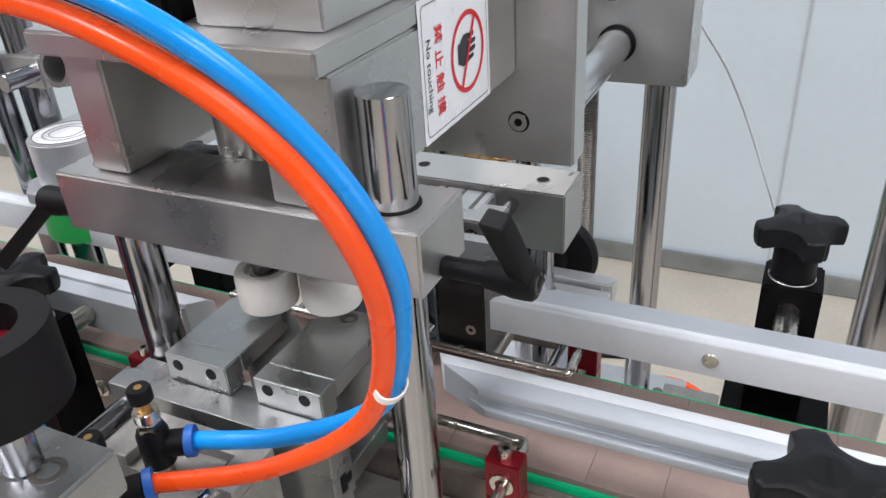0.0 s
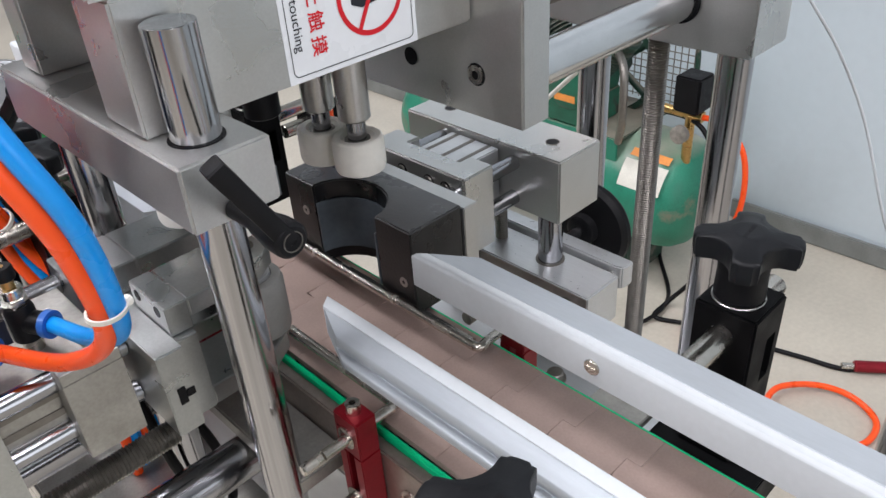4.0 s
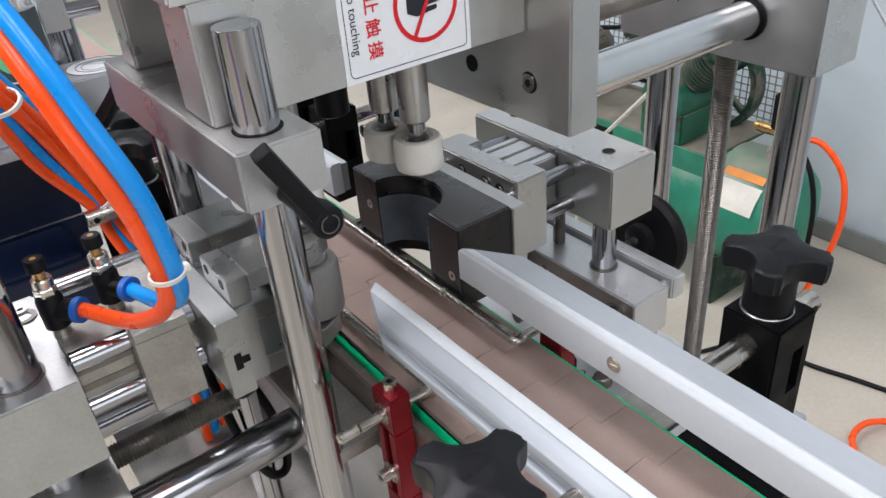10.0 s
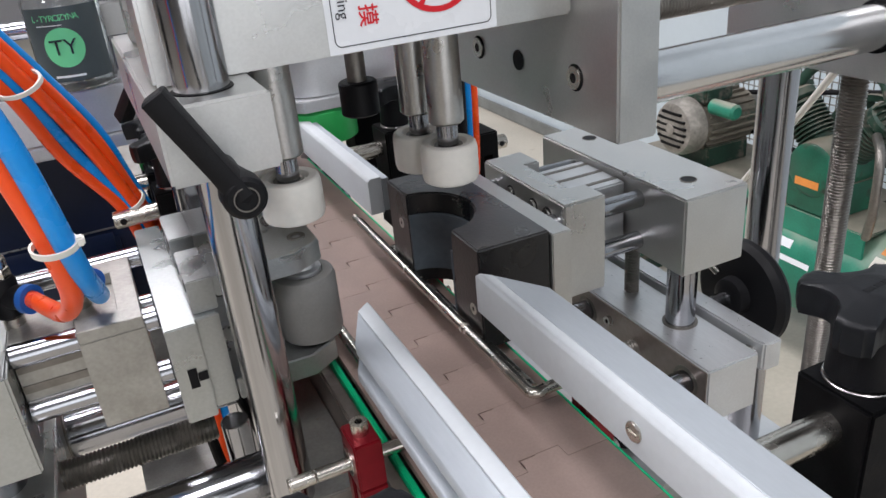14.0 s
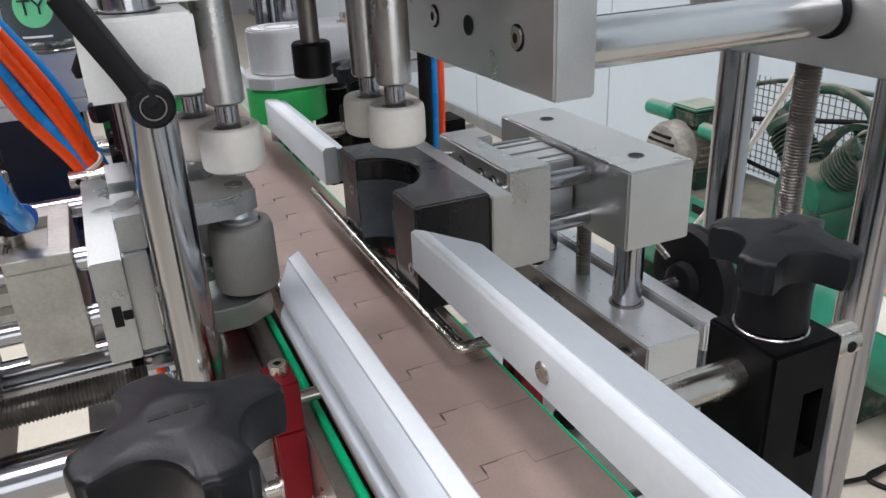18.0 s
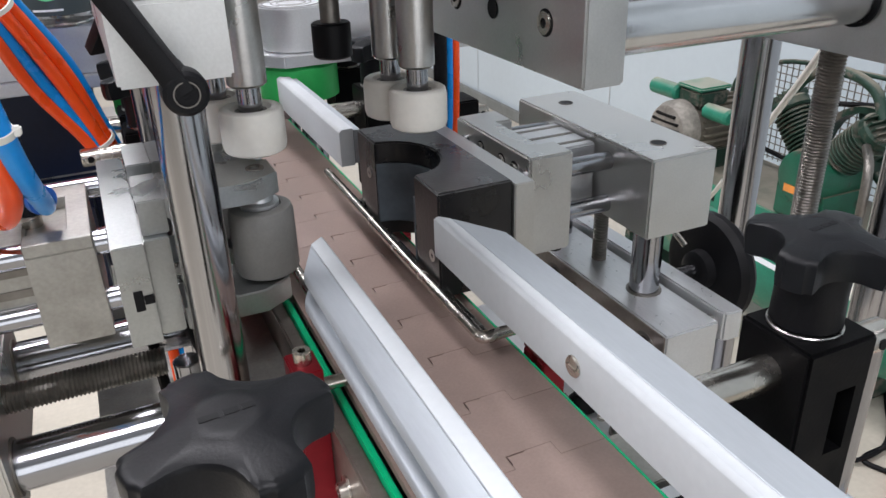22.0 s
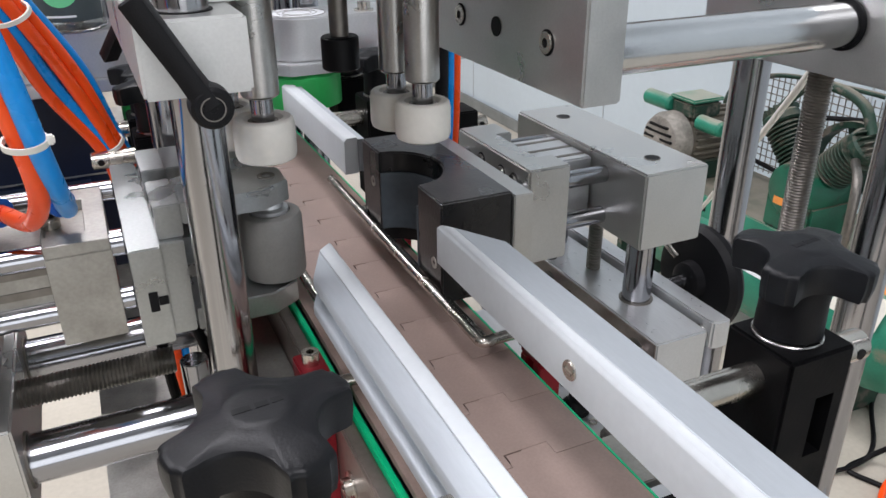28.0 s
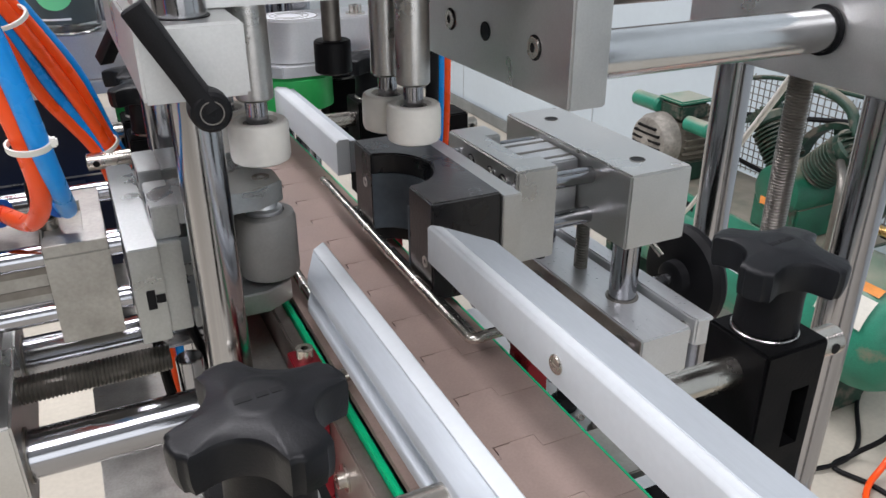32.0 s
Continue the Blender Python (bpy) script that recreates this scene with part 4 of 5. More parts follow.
part("wire", hose([(0.060, 0.150, 0.9105), (0.03, 0.150, 0.9105), (0.026, 0.148, 0.9105), (0.0255, 0.140, 0.9105), (0.0255, 0.05, 0.9105), (0.0255, -0.03, 0.9105)], 0.0028, 6, 12), NICKEL, wf)
wn = thing("wire_guide", "bent steel wire guide along the conveyor edge", "wire guide", "wire guides")
part("wire", hose([(-0.082, -0.0335, 0.9105), (-0.0500, -0.0335, 0.9105), (-0.0390, -0.0338, 0.9105), (-0.0358, -0.0310, 0.9105), (-0.0355, -0.022, 0.9105), (-0.0355, 0.06, 0.9105), (-0.0355, 0.17, 0.9105)], 0.0030, 6, 12), NICKEL, wn)


def red_bracket(x, y, z1, side):
    """An upright slotted clamp outside the conveyor; side: -1 near, 1 far."""
    t = thing("rail_bracket", "red anodised slotted clamp bracket with cap screws", "bracket", "rail brackets")
    w, d = 0.0062, 0.0090
    part("upper_body", box(x - w, x + w, y - d, y + d, z1 - 0.024, z1, 0.0007), RED, t)
    part("slot_cheek", box(x - w, x + w, y - d, y - d + 0.0065, z1 - 0.075, z1 - 0.0242, 0.0006), RED, t)
    part("slot_cheek", box(x - w, x + w, y + d - 0.0065, y + d, z1 - 0.075, z1 - 0.0242, 0.0006), RED, t)
    part("lower_body", box(x - w, x + w, y - d, y + d, z1 - 0.090, z1 - 0.0752, 0.0006), RED, t)
    socket_screw((x, y, z1), (0, 0, 1), 0.0038, 0.0058, t, material=NICKEL)
    xs = x + side * w
    part("washer", pipe((xs, y, z1 - 0.013), (xs + side * 0.0009, y, z1 - 0.013), 0.0062, 0.0028), NICKEL, t)
    part("washer", pipe((xs, y, z1 - 0.057), (xs + side * 0.0010, y, z1 - 0.057), 0.0068, 0.0030), NICKEL, t)
    socket_screw((xs + side * 0.001, y, z1 - 0.057), (side, 0, 0), 0.0040, 0.0065, t, material=NICKEL)
    return t


red_bracket(-0.0605, -0.0325, 0.9235, -1)
red_bracket(-0.0605, 0.110, 0.9235, -1)
red_bracket(-0.0605, 0.200, 0.9235, -1)
red_bracket(0.0520, -0.0405, 0.9235, 1)
red_bracket(0.0520, 0.150, 0.9235, 1)
part("cross_rod", rod((-0.0945, -0.0335, 0.9105), (-0.0826, -0.0335, 0.9105), 0.0030), NICKEL, wn)

# ---- no-touching sign ----
sign = thing("warning_sign", "white warning sign with a red ring over a black glove shape", "sign")
SX0, SX1, SZ0, SZ1, SY = -0.0360, 0.0395, 1.0705, 1.1330, 0.0112
part("sheet", box(SX0, SX1, SY, SY + 0.0002, SZ0, SZ1, 0), PAPER, sign)


def flat(pts, mtl, name, y, label=""):
    """A flat shape on the sign's face; pts in its own x-z."""
    bm = bmesh.new()
    vs = [bm.verts.new((x, y, z)) for x, z in pts]
    bm.faces.new(vs)
    return part(name, bm, mtl, sign, label, smooth=0)


def rounded_line(x0, x1, z0, z1, w, r):
    """A thin border with rounded corners."""
    bm = bmesh.new()
    out, inn = [], []
    for cx, cz, a0 in ((x1 - r, z1 - r, 0), (x0 + r, z1 - r, 90), (x0 + r, z0 + r, 180), (x1 - r, z0 + r, 270)):
        for k in range(7):
            q = radians(a0 + 15 * k)
            out.append(bm.verts.new((cx + r * math.cos(q), SY - 0.0002, cz + r * math.sin(q))))
            inn.append(bm.verts.new((cx + (r - w) * math.cos(q), SY - 0.0002, cz + (r - w) * math.sin(q))))
    for i in range(len(out)):
        j = (i + 1) % len(out)
        bm.faces.new((out[i], out[j], inn[j], inn[i]))
    part("border_line", bm, INK_BLACK, sign, smooth=0)


rounded_line(SX0 + 0.0025, SX1 - 0.0025, SZ0 + 0.0025, SZ1 - 0.0025, 0.0004, 0.0030)
CXs, CZs, CR = 0.0130, 1.0998, 0.0192
bm = bmesh.new()
seg = 64
ro = [bm.verts.new((CXs + CR * math.cos(2 * math.pi * i / seg), SY - 0.0003, CZs + CR * math.sin(2 * math.pi * i / seg))) for i in range(seg)]
ri = [bm.verts.new((CXs + CR * 0.875 * math.cos(2 * math.pi * i / seg), SY - 0.0003, CZs + CR * 0.875 * math.sin(2 * math.pi * i / seg))) for i in range(seg)]
for i in range(seg):
    bm.faces.new((ro[i], ro[(i + 1) % seg], ri[(i + 1) % seg], ri[i]))
part("red_ring", bm, INK_RED, sign, smooth=0)
# the glove: a palm and four fingers that point sideways
gz = CZs + 0.002
GLOVE = 0.8


def glove(pts):
    return [(CXs - 0.001 + GLOVE * x, gz + GLOVE * z) for x, z in pts]


flat(glove([(-0.013, -0.0065), (-0.006, -0.0095), (0.002, -0.0085), (0.002, 0.0085), (-0.005, 0.0085), (-0.010, 0.005), (-0.013, 0.0045)]), INK_BLACK, "glove_palm", SY - 0.0003)
for k in range(4):
    z = -0.0068 + k * 0.0043
    x1 = (0.0085, 0.0115, 0.0118, 0.0095)[k]
    flat(glove([(0.0015, z - 0.0016), (x1, z - 0.0008), (x1 + 0.001, z + 0.0006), (x1, z + 0.002), (0.0015, z + 0.0016)]), INK_BLACK, "glove_finger", SY - 0.0003)
a = radians(62)
ux, uz = math.cos(a), math.sin(a)
flat([(CXs - ux * CR * 0.9 - uz * 0.0011, CZs - uz * CR * 0.9 + ux * 0.0011), (CXs - ux * CR * 0.9 + uz * 0.0011, CZs - uz * CR * 0.9 - ux * 0.0011),
      (CXs + ux * CR * 0.9 + uz * 0.0011, CZs + uz * CR * 0.9 - ux * 0.0011), (CXs + ux * CR * 0.9 - uz * 0.0011, CZs + uz * CR * 0.9 + ux * 0.0011)], INK_RED, "red_slash", SY - 0.0005)


def lettering(text, x, z, size, mtl, parent, name, turn=-90, y=SY - 0.0003, bold=0.0):
    """Built-in lettering that reads down the sheet."""
    cu = bpy.data.curves.new(name, "FONT")
    cu.body, cu.size, cu.offset, cu.align_x, cu.align_y = text, size, bold, "CENTER", "CENTER"
    cu.materials.append(mtl)
    ob = new(name, cu)
    ob.matrix_basis = Matrix.Translation((x, y, z)) @ pose(0, 0, 0, 90, 0, 0) @ pose(0, 0, 0, 0, 0, turn)
    ob.parent = parent
    return ob


lettering("No touching", -0.0285, 1.1000, 0.0064, INK_BLACK, sign, "lettering")
for i, ch in enumerate("\u7981\u6b62\u89e6\u6478"):
    lettering(ch, -0.0188, 1.1160 - i * 0.0107, 0.0088, INK_RED, sign, "lettering", bold=0.0001)

# ---- upstream separator ----
def separator(x, y, s):
    """A green bottle separating wheel under a round-ended aluminium arm; s: the side to which the arm runs."""
    t = thing("bottle_separator", "green separating wheel under a round-ended aluminium arm", "bottle separator", "bottle separators")
    part("wheel", lathe((x, y, 0.935), (x, y, 2), [(0.028, 0), (0.033, 0.002), (0.033, 0.028), (0.030, 0.031)], 48), GREEN_WHEEL, t, "bright green plastic wheel")
    out = [(0.0, -0.0275)] + [(-s * 0.0275 * math.sin(math.pi * k / 16), -0.0275 * math.cos(math.pi * k / 16)) for k in range(1, 17)] + [(s * 0.24, 0.0275), (s * 0.24, -0.0275)]
    part("arm", prism(out, Matrix.Translation((x, y, 0.9765)), 0.035, 0.0012), ALU_BRIGHT, t)
    part("lower_plate", prism([(-s * 0.034, -0.018), (-s * 0.018, -0.034), (s * 0.24, -0.034), (s * 0.24, 0.034), (-s * 0.018, 0.034), (-s * 0.034, 0.018)], Matrix.Translation((x, y, 0.9665)), 0.0095, 0.0008), ALU_BRIGHT, t)
    part("sticker", rod((x, y, 1.0112), (x, y, 1.0116), 0.0235, 0), PAPER, t, "round white sticker")
    for r in (0.012, 0.0165, 0.0238):
        part("top_ring", pipe((x, y, 1.0113), (x, y, 1.0119), r, 0.0006, 40), THREAD, t)
    for dx in (0.055, 0.115, 0.18):
        part("washer", pipe((x + s * dx, y - 0.012, 1.0115), (x + s * dx, y - 0.012, 1.0127), 0.0085, 0.004), NICKEL, t)
        socket_screw((x + s * dx, y - 0.012, 1.0127), (0, 0, 1), 0.0055, 0.006, t, material=NICKEL)
        part("plate_screw", rod((x + s * dx, y - 0.0308, 0.9761), (x + s * dx, y - 0.0308, 0.9825), 0.0028, 0.0006), NICKEL, t)
    part("column", rod((x + s * 0.02, y + 0.045, 0.80), (x + s * 0.02, y + 0.045, 1.14), 0.0115), CHROME, t)
    part("column", rod((x + s * 0.003, y + 0.062, 0.80), (x + s * 0.003, y + 0.062, 1.14), 0.0085), CHROME, t)
    part("cross_tube", rod((x - s * 0.02, y + 0.022, 1.052), (x + s * 0.16, y + 0.022, 1.052), 0.0065), CHROME, t)
    part("tube_clamp", box(x + s * 0.02 - 0.014, x + s * 0.02 + 0.014, y + 0.0145, y + 0.060, 1.040, 1.0635, 0.001), ALU, t)
    return t


separator(0.043, 0.345, 1)
separator(-0.072, 0.362, -1)
clamp_block(-0.0890, 0.250, 0.87, 0.9545, 0.938, -0.134, -0.0525)
star_knob(-0.0890, 0.250, 0.9545, 20)
clamp_block(-0.0890, 0.300, 0.87, 0.9545, 0.944, -0.132, -0.0525)
star_knob(-0.0890, 0.300, 0.9545, 65)
clamp_block(0.0860, 0.272, 0.87, 0.9545, 0.938, 0.0338, 0.148)
clamp_block(0.1600, 0.285, 0.80, 0.9310, 0.915, 0.120, 0.19)
star_knob(0.0860, 0.272, 0.9545, 35)
clamp_block(0.0860, 0.350, 0.87, 0.9545, 0.938, 0.0338, 0.115)
star_knob(0.0860, 0.350, 0.9545, 10)
HZ = 0.80
house = thing("motor_housing", "dark navy painted motor housing below the separator", "housing")
part("body", box(-0.52, -0.118, 0.372, 0.60, HZ, 0.964, 0.004), NAVY, house)
for x, y in ((-0.49, 0.58), (-0.49, 0.40), (-0.13, 0.58)):
    part("leg", rod((x, y, 0.0), (x, y, HZ - 0.0002), 0.012), STEEL, house)
part("seam", box(-0.5195, -0.1185, 0.3712, 0.3722, 0.888, 0.8895, 0.0002), STEEL, house)
part("lower_cover", box(-0.52, -0.135, 0.300, 0.3718, HZ, 0.8865, 0.004), NAVY, house)

# the bottle that stands on the separator arm
def vial(x, y, z):
    t = thing("glass_vial", "clear plastic vial with a dark printed label", "vial")
    part("wall", lathe((x, y, z), (x, y, z + 1), [(0.020, 0), (0.0255, 0.0025), (0.0260, 0.005), (0.0260, 0.062), (0.0245, 0.066), (0.0205, 0.069), (0.0205, 0.073), (0.0190, 0.073), (0.0190, 0.069), (0.0228, 0.065), (0.0245, 0.061), (0.0245, 0.005), (0.0235, 0.0035), (0.010, 0.003)], 40), GLASS, t)
    part("cap", lathe((x, y, z + 0.0725), (x, y, z + 2), [(0.0215, 0), (0.0225, 0.001), (0.0225, 0.016), (0.021, 0.018)], 40), ALU_BRIGHT, t)

    def wrap(a0, a1, z0, z1, r, mtl, name):
        bm2 = bmesh.new()
        n = 16
        lo = [bm2.verts.new((x + r * math.cos(radians(a0 + (a1 - a0) * k / n)), y + r * math.sin(radians(a0 + (a1 - a0) * k / n)), z + z0)) for k in range(n + 1)]
        hi = [bm2.verts.new((v.co.x, v.co.y, z + z1)) for v in lo]
        for k in range(n):
            bm2.faces.new((lo[k], lo[k + 1], hi[k + 1], hi[k]))
        return part(name, bm2, mtl, t)

    wrap(-160, -30, 0.0095, 0.060, 0.02625, LABEL_DARK, "label")
    # the round green mark, bent to the vial
    bm2 = bmesh.new()
    n = 40
    rings = []
    for rr in (0.0005, 0.003, 0.006, 0.0085, 0.011, 0.0135):
        ring = []
        for k in range(n):
            q = 2 * math.pi * k / n
            ang = radians(-100) + rr * math.cos(q) / 0.0264
            ring.append(bm2.verts.new((x + 0.0265 * math.cos(ang), y + 0.0265 * math.sin(ang), z + 0.0330 + rr * math.sin(q))))
        rings.append(ring)
    bm2.faces.new(rings[0])
    for a, b2 in zip(rings, rings[1:]):
        for k in range(n):
            bm2.faces.new((a[k], a[(k + 1) % n], b2[(k + 1) % n], b2[k]))
    part("green_mark", bm2, MINT, t)
    cu = bpy.data.curves.new("lettering", "FONT")
    cu.body, cu.size, cu.align_x, cu.align_y = "TY", 0.0150, "CENTER", "CENTER"
    cu.materials.append(INK_BLACK)
    ob = new("lettering", cu)
    ob.matrix_basis = Matrix.Translation((x + 0.0270 * math.cos(radians(-100)), y + 0.0270 * math.sin(radians(-100)), z + 0.0330)) @ pose(0, 0, 0, 90, 0, -10)
    ob.parent = t
    word = "L-TYROZYNA"
    for i, ch in enumerate(word):
        ang = -135 + i * 6.9
        cu = bpy.data.curves.new("lettering", "FONT")
        cu.body, cu.size, cu.align_x, cu.align_y = ch, 0.0058, "CENTER", "CENTER"
        cu.materials.append(MINT)
        ob = new("lettering", cu)
        ob.matrix_basis = Matrix.Translation((x + 0.0266 * math.cos(radians(ang)), y + 0.0266 * math.sin(radians(ang)), z + 0.0530)) @ pose(0, 0, 0, 90, 0, ang + 90)
        ob.parent = t
    for a0, a1, z0, z1 in ((-125, -80, 0.0125, 0.0140), (-134, -95, 0.0480, 0.0486)):
        wrap(a0, a1, z0, z1, 0.0264, PAPER, "print_bar")
    return t


vial(-0.1290, 0.345, 1.0116)

# the hose bundle behind
for mtl, nm, sx, dy in ((ORANGE, "orange", -1.0, 0.0), (BLUE, "blue", -0.45, 0.002), (BLUE, "blue", 0.05, 0.009), (ORANGE, "orange", 0.25, 0.001), (ORANGE, "orange", 0.75, 0.003), (BLUE, "blue", 1.05, 0.010)):
    t = thing(f"{nm}_hose", f"{nm} polyurethane air hose in a tied bundle", "air hose", "bundled air hoses")
    line = ((-0.205, 0.200, 1.133, 0.010), (-0.184, 0.214, 1.085, 0.009), (-0.160, 0.228, 1.040, 0.0095), (-0.1400, 0.247, 0.993, 0.0125), (-0.1210, 0.2560, 0.9480, 0.0065),
            (-0.1110, 0.258, 0.915, 0.008), (-0.098, 0.25, 0.880, 0.012), (-0.09, 0.235, 0.82, 0.015), (-0.09, 0.23, 0.72, 0.015))
    part("tube", hose([(x + sx * w * 0.9, y + dy + (0.004 if sx > 0.5 else 0.0), z + sx * w * 0.42) for x, y, z, w in line], 0.0041, 6, 12), mtl, t)
cable_tie((-0.1200, 0.2600, 0.9460), (0.5, 0.2, -1.0), 0.0115, 0.009)
cable_tie((-0.1620, 0.2260, 1.0420), (0.4, 0.35, -1.0), 0.0150, 0.0110)
for i, (mtl, nm, x) in enumerate(((CABLE_HOLE_BLACK, "black", 0.127), (BLUE, "blue", 0.1345), (ORANGE, "orange", 0.1400))):
    t = thing(f"{nm}_hose", f"{nm} hose hanging straight behind the press head", "air hose", "hanging hoses")
    part("tube", hose([(x - 0.004, 0.24, 1.15), (x, 0.24, 1.05), (x + 0.0005, 0.2405, 0.96), (x - 0.002, 0.243, 0.90), (x - 0.012, 0.25, 0.84)], 0.0032 if i else 0.0055, 8, 12), mtl, t)

# ---- right-hand column and the loose cable ----
colr = thing("steel_column", "polished steel column beside the conveyor", "column")
part("shaft", rod((0.2415, -0.2143, 0.10), (0.2415, -0.2143, 1.20), 0.0190), COLUMN, colr)
part("foot", rod((0.2415, -0.2143, 0.0), (0.2415, -0.2143, 0.10), 0.03), STEEL, colr)
wire = thing("thin_cable", "thin white cable hanging beside the columns", "cable")
part("core", hose([(0.325, -0.020, 1.085), (0.342, -0.0535, 1.031), (0.362, -0.0755, 0.9895), (0.384, -0.0978, 0.932), (0.388, -0.1275, 0.857), (0.425, -0.155, 0.77), (0.463, -0.19, 0.643), (0.5, -0.24, 0.3), (0.52, -0.26, 0.004)], 0.0012, 8, 8), POM, wire)

stay = thing("clear_hose", "pale translucent air hose running down to the compressor", "air hose")
part("tube", hose([(0.345, 0.065, 1.012), (0.445, 0.20, 0.90), (0.6275, 0.4476, 0.70), (0.81, 0.695, 0.50), (0.93, 0.80, 0.30), (0.98, 0.84, 0.05), (1.0, 0.9, 0.008), (1.05, 1.05, 0.006)], 0.0030, 8, 10), SILICONE, stay)

# ---- air compressor on the floor ----
comp = thing("air_compressor", "dusty green belt-driven air compressor on a horizontal tank", "air compressor")
TX, TZ, TR, TY0, TY1 = 1.30, 0.258, 0.140, 0.455, 1.42
part("tank", lathe((TX, TY0, TZ), (TX, TY1, TZ), [(0.02, 0), (0.07, 0.008), (0.115, 0.030), (0.132, 0.055), (TR, 0.085), (TR, TY1 - TY0 - 0.085), (0.132, TY1 - TY0 - 0.055), (0.115, TY1 - TY0 - 0.03), (0.07, TY1 - TY0 - 0.008), (0.02, TY1 - TY0)], 48), GREEN_PAINT, comp, "green enamelled tank")


def tank_label(y0, y1, a0, a1, mtl, name, r=TR + 0.001):
    bm2 = bmesh.new()
    n = 8
    lo = [bm2.verts.new((TX - r * math.cos(radians(a0 + (a1 - a0) * k / n)), y0, TZ + r * math.sin(radians(a0 + (a1 - a0) * k / n)))) for k in range(n + 1)]
    hi = [bm2.verts.new((v.co.x, y1, v.co.z)) for v in lo]
    for k in range(n):
        bm2.faces.new((lo[k], lo[k + 1], hi[k + 1], hi[k]))
    return part(name, bm2, mtl, comp)


tank_label(0.510, 0.620, 20, 47, LABEL, "rating_label")
tank_label(0.515, 0.615, 50.5, 59, ORANGE_INK, "orange_label")
tank_label(0.78, 0.90, 40, 47, PAPER, "print_bar")
tank_label(0.80, 0.93, 24, 32, PAPER, "print_bar")
tank_label(0.74, 0.86, 12, 17, PAPER, "print_bar")
for y in (0.62, 1.36):
    part("foot", box(TX - 0.09, TX + 0.09, y - 0.015, y + 0.015, 0.0, 0.145, 0.004), GREEN_CAST, comp)
part("platform", box(TX - 0.105, TX + 0.13, 0.64, 1.36, 0.392, 0.400, 0.002), GREEN_CAST, comp)
part("platform_skirt", box(TX - 0.110, TX - 0.1052, 0.64, 1.36, 0.345, 0.402, 0.002), GREEN_PAINT, comp)
for y in (0.93, 1.02):
    # black inlay on the uncut skirt, painted shade for a slot
    part("skirt_slot_shade", box(TX - 0.1115, TX - 0.1098, y, y + 0.07, 0.362, 0.383, 0.0005), CABLE_HOLE_BLACK, comp)
# motor with its shaft across the tank
mx, my, mz = TX - 0.13, 1.172, 0.505
mo = part("motor", lathe((mx + 0.03, my, mz), (mx + 1, my, mz), [(0.055, 0.0), (0.062, 0.01), (0.062, 0.17), (0.05, 0.18)], 40), MOTOR, comp, "dust-caked electric motor")
part("fan_cover", lathe((mx, my, mz), (mx + 1, my, mz), [(0.035, -0.026), (0.062, -0.018), (0.071, 0.0), (0.071, 0.03), (0.064, 0.031)], 40), DUSTY, mo, "grey dusty fan cover")
for k in range(22):
    a = 2 * math.pi * k / 22
    part("fin", moved(box(mx + 0.045, mx + 0.19, -0.002, 0.002, 0.060, 0.071, 0.0005), Matrix.Translation((0, my, mz)) @ Matrix.Rotation(a, 4, "X")), MOTOR, mo)
part("terminal_box", box(mx + 0.03, mx + 0.12, my - 0.055, my + 0.025, mz + 0.060, mz + 0.100, 0.006), GREEN_CAST, mo)
part("terminal_lid", box(mx + 0.025, mx + 0.125, my - 0.060, my + 0.030, mz + 0.1005, mz + 0.110, 0.004), GREEN_PAINT, mo)
part("capacitor", rod((mx + 0.035, my + 0.026, mz + 0.082), (mx + 0.035, my + 0.125, mz + 0.082), 0.020, 0.006), GREEN_PAINT, mo)
for k in range(6):
    z = mz - 0.040 + k * 0.016
    h = math.sqrt(0.052 ** 2 - (z - mz) ** 2)
    # black bars on the closed cover paint the shade between slats
    part("grille_slot_shade", box(mx - 0.0275, mx - 0.012, my - h, my + h, z - 0.003, z + 0.003, 0.0005), CABLE_HOLE_BLACK, mo)
part("grille_hub", rod((mx - 0.029, my, mz), (mx - 0.02, my, mz), 0.014), DUSTY, mo)
part("capacitor", rod((mx + 0.045, my - 0.062, mz + 0.058), (mx + 0.045, my - 0.145, mz + 0.058), 0.019, 0.006), GREEN_PAINT, mo)
part("motor_foot", box(mx + 0.05, mx + 0.18, my - 0.055, my + 0.055, 0.4005, mz - 0.052, 0.003), GREEN_CAST, mo)
# V pump
px, py, pz = TX - 0.05, 0.785, 0.500
pu = part("pump", joined(lathe((px - 0.07, py, pz), (px + 1, py, pz), [(0.045, 0), (0.058, 0.008), (0.062, 0.03), (0.062, 0.13), (0.05, 0.14)], 32), box(px - 0.06, px + 0.07, py - 0.062, py + 0.062, 0.4005, pz - 0.02, 0.006)), CRANK, comp, "oily green V-twin pump")
part("name_bar", box(px - 0.0715, px - 0.0705, py - 0.03, py + 0.03, pz - 0.035, pz - 0.018, 0.0003), ORANGE_INK, pu)
